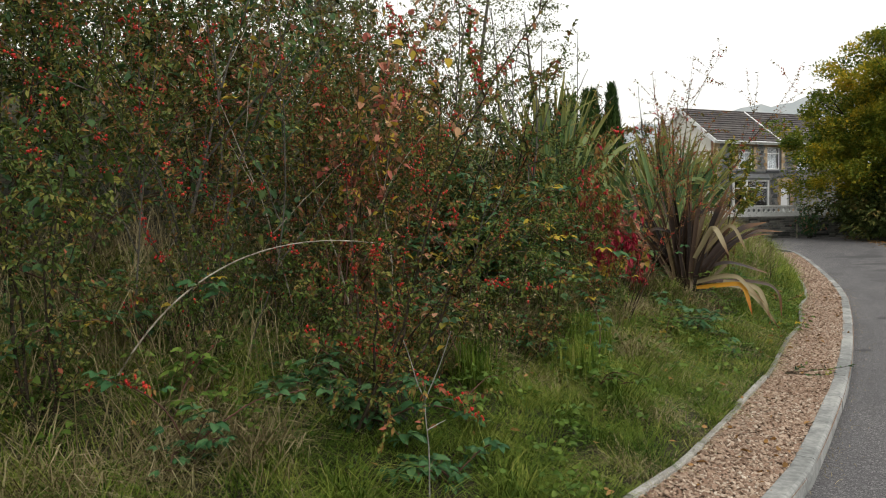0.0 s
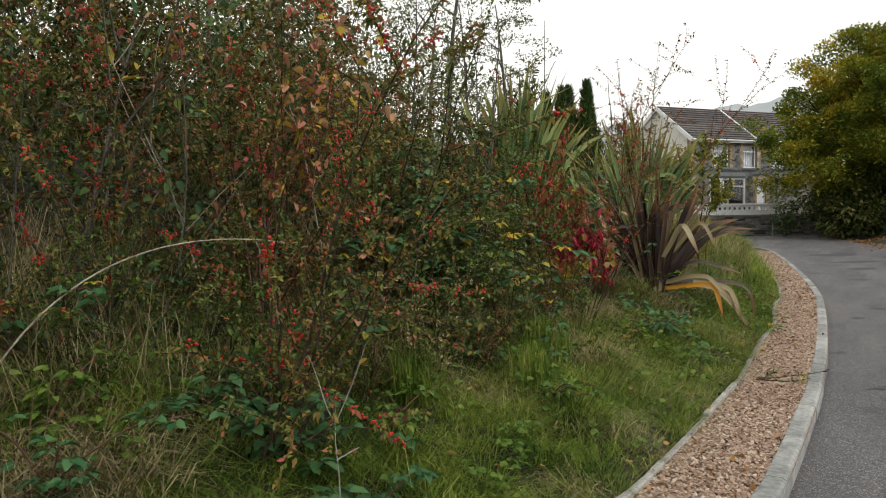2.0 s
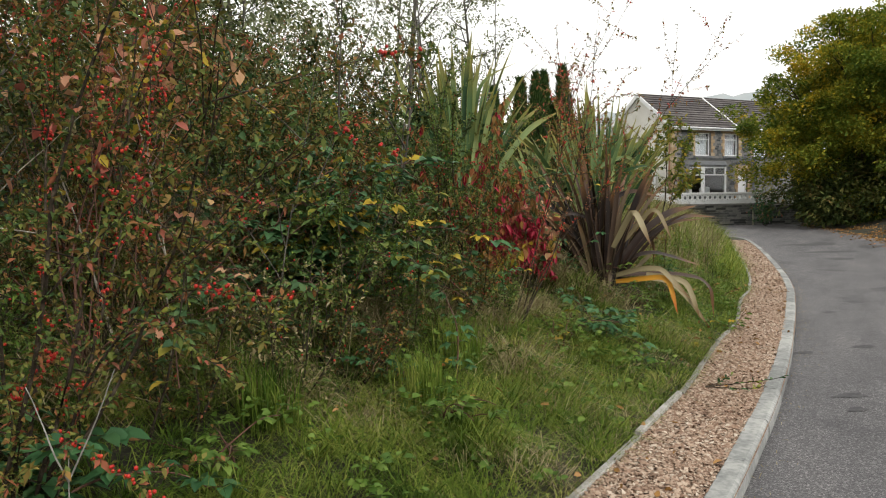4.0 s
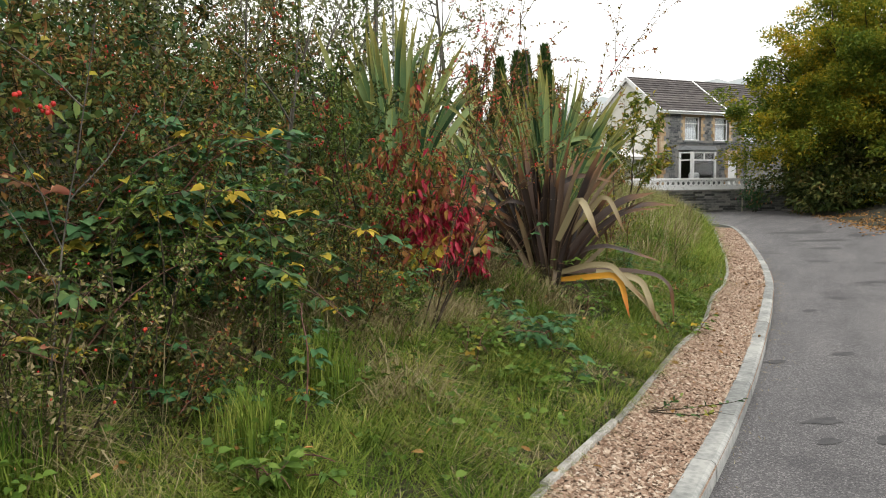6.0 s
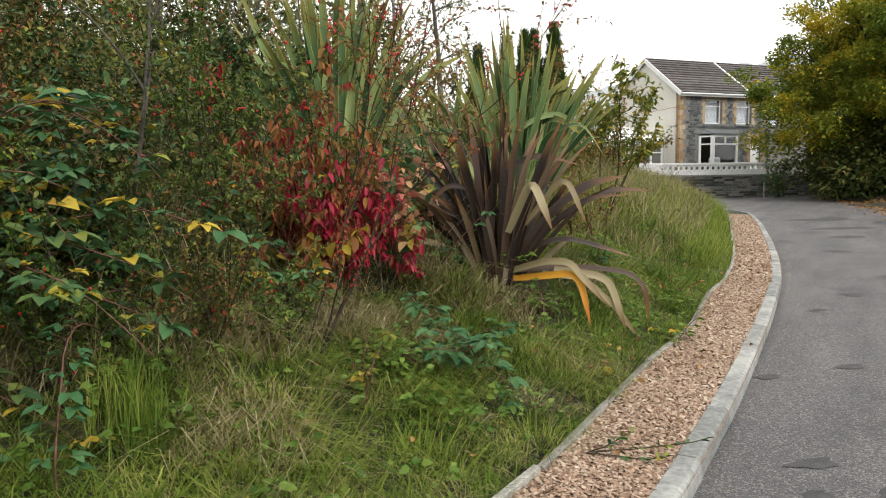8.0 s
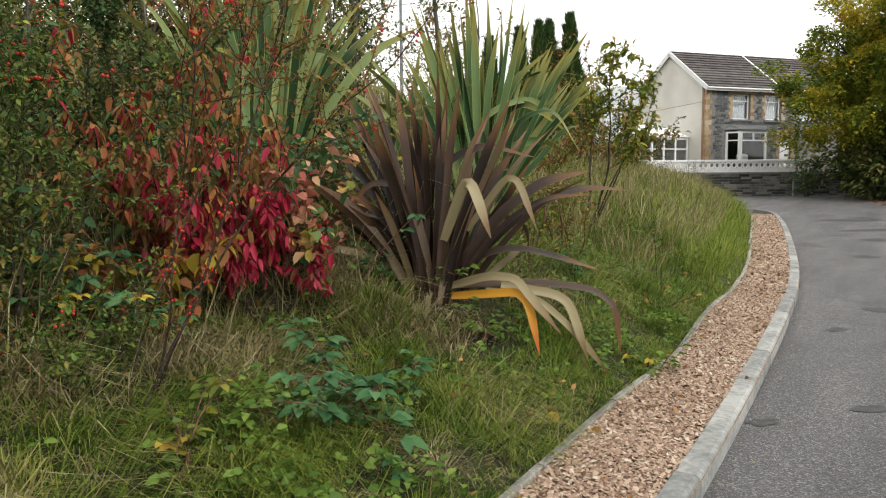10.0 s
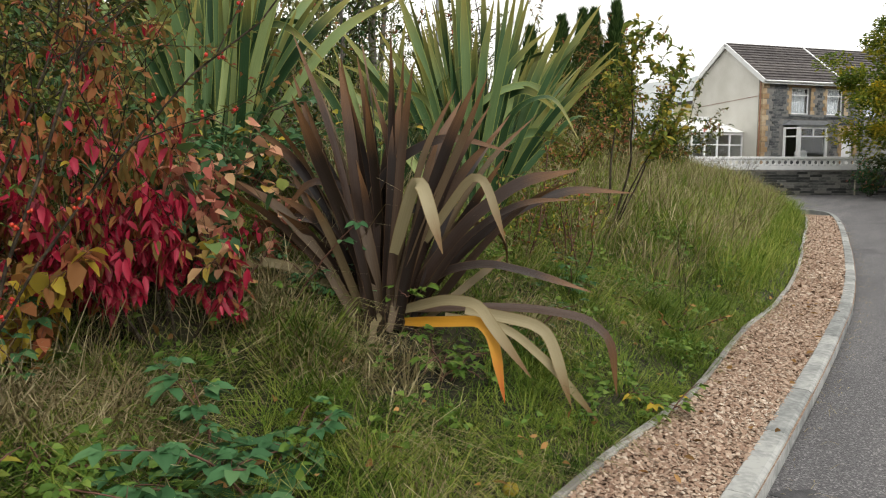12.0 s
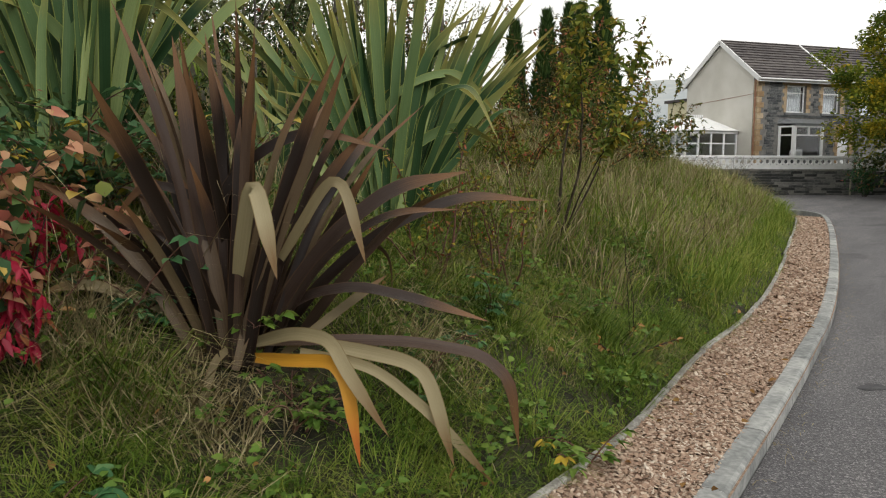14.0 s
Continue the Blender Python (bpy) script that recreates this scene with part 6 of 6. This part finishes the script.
turf("hedge_grass", "tall brown dead stems among the shrubs", 5200, (-5, 3, 3.0, 11), 1.3, 3.6, (0.35, 1.0), (0.0012, 0.0026), (0.3, 1.4), "dry_grass", 404, tuft=0.2)
MID = (3.0, 12.5, 12.0, 31.5)
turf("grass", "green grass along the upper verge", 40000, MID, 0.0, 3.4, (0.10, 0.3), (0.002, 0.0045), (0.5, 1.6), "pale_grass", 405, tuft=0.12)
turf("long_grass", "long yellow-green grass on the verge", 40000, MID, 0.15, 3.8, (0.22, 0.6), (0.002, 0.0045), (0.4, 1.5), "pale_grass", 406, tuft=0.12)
turf("straw_grass", "tall straw-coloured grass on the bank crest", 28000, MID, 0.5, 5.0, (0.3, 0.75), (0.002, 0.0045), (0.3, 1.3), "dry_grass", 407, tuft=0.16)
turf("upper_grass", "rough grass on the upper bank", 8000, (-14, 6, 8, 34), 3.0, 18.0, (0.3, 0.7), (0.006, 0.014), (0.3, 1.0), "dry_grass", 408, tuft=0.25)
turf("upper_grass", "rough green growth on the upper bank", 8000, (-14, 6, 8, 34), 3.0, 18.0, (0.3, 0.7), (0.006, 0.016), (0.3, 1.0), "grass", 409, tuft=0.25)

def clump(name, label, x, y, n, tall, radius, lean_, material, seed, wide=(0.002, 0.0038)):
    """A single tussock."""
    r = np.random.default_rng(seed)
    p = np.array([x, y]) + r.normal(0, radius, (n, 2))
    pile_ = Pile()
    blades(pile_, np.concatenate([p, bank(p)[:, None] - 0.01], 1), r.uniform(*tall, n), r.uniform(*wide, n), r.uniform(*lean_, n), r)
    return tagged(put(name, pile_.mesh(name), material), label, "grass", "tussocks", "stuff")


for k, (x, y) in enumerate([(0.95, 5.45), (1.2, 6.3), (0.2, 5.0)]):
    clump("rushes", "tussock of upright dark green rushes", x, y, 200, (0.22, 0.46), 0.07, (0.05, 0.35), "grass", 420 + k)
for k, (x, y) in enumerate([(2.3, 9.1), (2.0, 8.25), (2.55, 8.9), (1.5, 7.3), (1.2, 7.0), (2.9, 9.0), (0.6, 6.4), (1.75, 7.9), (-1.2, 3.3), (-0.9, 3.5), (-1.5, 3.0), (2.15, 8.0), (1.6, 6.5), (3.6, 9.9), (0.2, 5.3), (-0.6, 4.6)]):
    clump("straw_tussock", "collapsed tussock of straw-coloured dead grass", x, y, 330, (0.12, 0.3), 0.12, (0.9, 1.7), "dry_grass", 430 + k)
r_t = np.random.default_rng(77)
for k, q_ in enumerate(spread(24, *NEAR, 0.15, 2.4, r_t)):
    clump("green_tussock", "rounded tussock of long green grass", q_[0], q_[1], 260, (0.14, 0.34), 0.07, (0.7, 1.9), "grass", 460 + k, (0.0016, 0.0034))

r_h = np.random.default_rng(44)
pile = Pile()
p = spread(260, *NEAR, 0.05, 3.0, r_h)
p = np.concatenate([spread(600, *NEAR, 0.05, 3.0, r_h), p[r_h.integers(0, 90, 1150)] + r_h.normal(0, 0.09, (1150, 2))])
p = p[offset(p) > 0.03]
for q_ in p:
    m = int(r_h.integers(3, 8))
    a = r_h.uniform(0, 2 * np.pi, m)
    z = bank([q_])[0] + r_h.uniform(0.04, 0.2)
    o = np.stack([np.cos(a), np.sin(a), r_h.uniform(0.0, 0.7, m)], 1)
    s = r_h.uniform(0.025, 0.062, m)
    leaves(pile, np.array([*q_, z]) + o * 0.03 * r_h.uniform(0.3, 1.5, (m, 1)), o, s, s * 0.75, None, 0.3, True, r_h)
tagged(put("herb_leaves", pile.mesh("herb_leaves"), "herb"), "small fresh green weeds among the grass", "weeds", kind="stuff")
pile = Pile()
p = spread(420, *NEAR, -0.6, 2.6, r_h)
z = np.where(offset(p) > 0, bank(p) + r_h.uniform(0.03, 0.16, len(p)), 0.135)
leaves(pile, np.concatenate([p, z[:, None]], 1), r_h.normal(0, 1, (len(p), 3)) * np.array([1, 1, 0.2]), r_h.uniform(0.03, 0.075, len(p)), r_h.uniform(0.02, 0.045, len(p)), None, 0.1, True, r_h)
tagged(put("fallen_leaves", pile.mesh("fallen_leaves"), "litter"), "scattered brown and orange fallen leaves", "leaves", kind="stuff")
pile = Pile()
p = np.array([q_ for q_ in right_line if 24 < q_[1] < 46])
p = p[r_h.integers(0, len(p), 2600)] + r_h.normal(0, 0.5, (2600, 2))
e = offset(p, right_line)
leaves(pile, np.concatenate([p, (bank(p) * (e > 0) + 0.02)[:, None]], 1), r_h.normal(0, 1, (2600, 3)) * np.array([1, 1, 0.15]), r_h.uniform(0.05, 0.14, 2600), r_h.uniform(0.04, 0.1, 2600), None, 0.1, False, r_h)
tagged(put("verge_leaves", pile.mesh("verge_leaves"), "litter"), "drift of fallen leaves along the far verge", "leaves", kind="stuff")
pile = Pile()
p = np.stack([r_h.uniform(18, 27, 9000), r_h.uniform(38, 46.5, 9000)], 1)
p = p[offset(p, right_line) > 0.2]
blades(pile, np.concatenate([p, bank(p)[:, None]], 1), r_h.uniform(0.12, 0.3, len(p)), r_h.uniform(0.006, 0.012, len(p)), r_h.uniform(0.3, 1, len(p)), r_h)
tagged(put("verge_grass", pile.mesh("verge_grass"), "grass"), "thin grass on the far verge", "grass", kind="stuff")


# ---- gravel, kerb litter, road marks ----
def chips(n, y0, y1, size, seed, name):
    r = np.random.default_rng(seed)
    k = np.array([(a, b) for a, b in inner if y0 <= a[1] < y1])
    i = r.integers(0, len(k), n)
    f_ = r.uniform(0.18, 1.0, n)[:, None]
    nxt = np.minimum(i + 1, len(k) - 1)
    g = r.random(n)[:, None]
    a = k[i, 0] * (1 - g) + k[nxt, 0] * g
    b = k[i, 1] * (1 - g) + k[nxt, 1] * g
    p2 = a * (1 - f_) + b * f_
    z = 0.087 + 0.03 * f_[:, 0] + r.uniform(0.0, 0.016, n)
    s = size * r.uniform(0.55, 1.35, n)[:, None, None]
    o = np.array([(1, 0, 0), (0.1, 1, 0), (-1, 0.1, 0), (0, -1, 0), (0, 0, 1)], float)[None] * s * np.array([0.55, 0.36, 0.17])
    o = o * r.uniform(0.65, 1.35, (n, 5, 1))
    a_ = r.uniform(0, 2 * np.pi, n)[:, None]
    t1, t2 = r.normal(0, 0.35, (n, 1)), r.normal(0, 0.35, (n, 1))
    x_, y_, z_ = o[..., 0], o[..., 1], o[..., 2]
    xr, yr = x_ * np.cos(a_) - y_ * np.sin(a_), x_ * np.sin(a_) + y_ * np.cos(a_)
    o = np.stack([xr, yr, z_ + xr * t1 + yr * t2], -1)
    v = np.concatenate([p2, z[:, None]], 1)[:, None] + o
    t = np.array([(0, 1, 4), (1, 2, 4), (2, 3, 4), (3, 0, 4)])[None] + (np.arange(n) * 5)[:, None, None]
    return tagged(put(name, mesh_of(name, v.reshape(-1, 3), t.reshape(-1, 3)), "chip"), "tan and pinkish gravel chips beside the kerb", "gravel", kind="stuff")


chips(62000, 2.0, 13.6, 0.027, 501, "gravel")
chips(17000, 12.9, 28.0, 0.042, 502, "gravel")
r_k = np.random.default_rng(9)
pile = Pile()
i = r_k.integers(0, len(kerb_line) - 1, 1500)
i = i[(kerb_line[i][:, 1] > 2) & (kerb_line[i][:, 1] < 26)]
d = unit(kerb_line[i + 1] - kerb_line[i])
p = kerb_line[i] + d * r_k.uniform(0, 0.3, (len(i), 1)) + np.stack([d[:, 1], -d[:, 0]], 1) * (0.02 + np.abs(r_k.normal(0, 0.09, (len(i), 1))))
blades(pile, np.concatenate([p, np.full((len(i), 1), 0.004)], 1), r_k.uniform(0.01, 0.03, len(i)), r_k.uniform(0.001, 0.003, len(i)), r_k.uniform(1, 5, len(i)), r_k)
tagged(put("kerb_litter", pile.mesh("kerb_litter"), "dry_grass"), "dry straw and twigs along the kerb foot", "debris", kind="stuff")


def stain(x, y, a, b, turn, seed):
    """A dark spot with a soft-cornered, lobed outline."""
    r = np.random.default_rng(seed)
    n = 40
    lobe = [(k, r.uniform(0, 6.3), r.uniform(0.05, 0.3) / k ** 0.5) for k in (2, 3, 5, 8)]
    ring_ = []
    for k in range(n):
        q = k * 2 * math.pi / n
        g = 1 + sum(w_ * math.sin(m_ * q + f_) for m_, f_, w_ in lobe)
        ring_.append((a * g * math.cos(q), b * g * math.sin(q), 0.004))
    ob = put("road_stain", mesh_of("road_stain", [(0, 0, 0.004)] + ring_, [(0, 1 + k, 1 + (k + 1) % n) for k in range(n)]), "stain")
    ob.matrix_world = Matrix.Translation((x, y, 0)) @ Matrix.Rotation(turn, 4, "Z")
    return tagged(ob, "dark oil stain on the asphalt", "stain", kind="structure")


for k, (x, y, a, b, tn) in enumerate([(4.3, 7.25, 0.13, 0.07, 0.2), (4.12, 6.85, 0.09, 0.05, 0.5), (4.47, 6.85, 0.08, 0.06, 0.9), (4.8, 8.95, 0.1, 0.06, 0.3), (5.55, 9.2, 0.12, 0.07, 0.3), (6.5, 11.6, 0.1, 0.08, 0.2), (7.4, 12.6, 0.15, 0.12, 0.2), (9.8, 17.5, 0.25, 0.2, 0.1),
                                      (10.9, 17.0, 0.22, 0.2, 0.4), (8.0, 12.0, 0.2, 0.1, 1.2), (8.9, 14.2, 0.3, 0.12, 0.4), (11.6, 20.5, 0.5, 0.25, 0.5), (12.8, 23.0, 0.9, 0.35, 0.2), (14.0, 26.5, 1.2, 0.5, 0.1), (15.2, 25.0, 0.8, 0.4, 0.6)]):
    stain(x, y, a, b, tn, 600 + k)
twig = thing("cut_twig", "cut leafy twig lying across the gravel", "twig", "", (3.1, 7.12, 0.13))
w, l_ = Pile(), Pile()
for way, ln in (((1, -0.02, 0.03), 0.6), ((0.8, -0.35, 0.04), 0.4), ((0.7, 0.4, 0.03), 0.3)):
    line = wander((0, 0, 0), way, ln, 8, 0.25, 0, r_k)
    tube(w, line, 0.005, 0.002, 4)
    p, dd = along(line, 16, 0.4, 1.0, r_k)
    leaves(l_, p, dd + r_k.normal(0, 0.6, (16, 3)) * np.array([1, 1, 0.3]), 0.045, 0.022, None, 0.1, True, r_k)
put("twig_wood", w.mesh("twig_wood"), "bark", twig)
put("twig_leaves", l_.mesh("twig_leaves"), "bramble", twig)

# dead branch on the edging and a fallen fruit in the grass
fallen = thing("fallen_branch", "dead brown branch lying against the edging", "branch", "", (4.7, 11.05, height(4.7, 11.05) + 0.03))
w, l_ = Pile(), Pile()
for way, ln in (((0.72, 0.95, -0.02), 1.15), ((0.9, 0.5, 0.12), 0.5), ((0.3, 0.9, 0.15), 0.45), ((-0.2, -0.6, 0.12), 0.35)):
    line = wander((0, 0, 0.03), way, ln, 9, 0.2, -0.08, r_k)
    tube(w, line, 0.011, 0.003, 5)
    p, dd = along(line, 14, 0.3, 1.0, r_k)
    leaves(l_, p, dd + r_k.normal(0, 0.7, (14, 3)) * np.array([1, 1, 0.5]), 0.05, 0.026, None, 0.2, True, r_k)
put("branch_wood", w.mesh("branch_wood"), "bark", fallen, smooth=True)
tagged(put("withered_leaves", l_.mesh("withered_leaves"), "litter", fallen), kind="stuff")
fruit_at = (3.5, 8.42)
apple = thing("fallen_fruit", "small yellow fallen fruit in the grass", "fruit", "", (*fruit_at, height(*fruit_at) + 0.05))
bm = bmesh.new()
bmesh.ops.create_uvsphere(bm, u_segments=16, v_segments=10, radius=0.034)
for v in bm.verts:
    near = math.hypot(v.co.x, v.co.y) / 0.034
    v.co.z *= 0.88 - 0.22 * max(0.0, 1 - near * 1.8)
    v.co += Vector((v.co.z * 0.06, 0, 0))
flesh = part("flesh", bm, "yellow_leaf", apple)
flesh.data.polygons.foreach_set("use_smooth", np.ones(len(flesh.data.polygons), bool))
w = Pile()
tube(w, [(0, 0, 0.018), (0.003, 0, 0.03), (0.009, 0.002, 0.042)], 0.0016, 0.001, 5)
put("stalk", w.mesh("stalk"), "bark", apple, smooth=True)

# ---- stones of the house front and the garden wall ----
def course(parent, x0, x1, z0, z1, y, rows, length, material, name, skip=(), depth=0.03, seed=1):
    """Coursed stones on a wall's face."""
    r = np.random.default_rng(seed)
    shapes = []
    for k in range(6):
        bm_ = boxes((-0.5, 0.5, -0.5, 0.5, -0.5, 0.5))
        for v in bm_.verts:
            v.co += Vector((r.uniform(-0.04, 0.04), r.uniform(-0.25, 0.1) if v.co.y < 0 else 0, r.uniform(-0.08, 0.08)))
        me = bpy.data.meshes.new(name)
        bm_.to_mesh(me)
        bm_.free()
        me.materials.append(M[material])
        shapes.append(me)
    hgt = (z1 - z0) / rows
    for row in range(rows):
        x = x0 + r.uniform(-length, 0)
        while x < x1:
            ln = length * r.uniform(0.6, 1.5)
            a, b = max(x, x0), min(x + ln, x1)
            za, zb = z0 + row * hgt, z0 + (row + 1) * hgt
            x += ln
            if b - a < 0.06 or any(a < s[1] and b > s[0] and za < s[3] - 0.02 and zb > s[2] + 0.02 for s in skip):
                continue
            ob = new(name, shapes[int(r.integers(0, 6))])
            ob.parent = parent
            ob.location = ((a + b) / 2, y, (za + zb) / 2)
            ob.scale = (b - a - 0.012, depth, hgt - 0.014)


skip = [(x0 - 0.31, x1 + 0.31, z0 - 0.14, z1 + 0.25) for x0, x1, z0, z1 in UPPER] + [(BAY[0] - 0.15, BAY[1] + 0.15, 0, BAY[3] + 0.45), (DOOR[0] - 0.31, DOOR[1] + 0.31, 0, DOOR[3] + 0.27), (0, 0.43, 0, 9)]
course(house, 0.0, 7.5, 1.2, EAVE - 0.1, -0.012, 36, 0.34, "blue_stone", "facing_stone", skip, 0.035, seed=3)
course(garden_wall, -6.5, 6.5, -0.05, 1.15, 0.07, 9, 0.5, "wall_stone", "wall_stone", (), 0.07, seed=4)
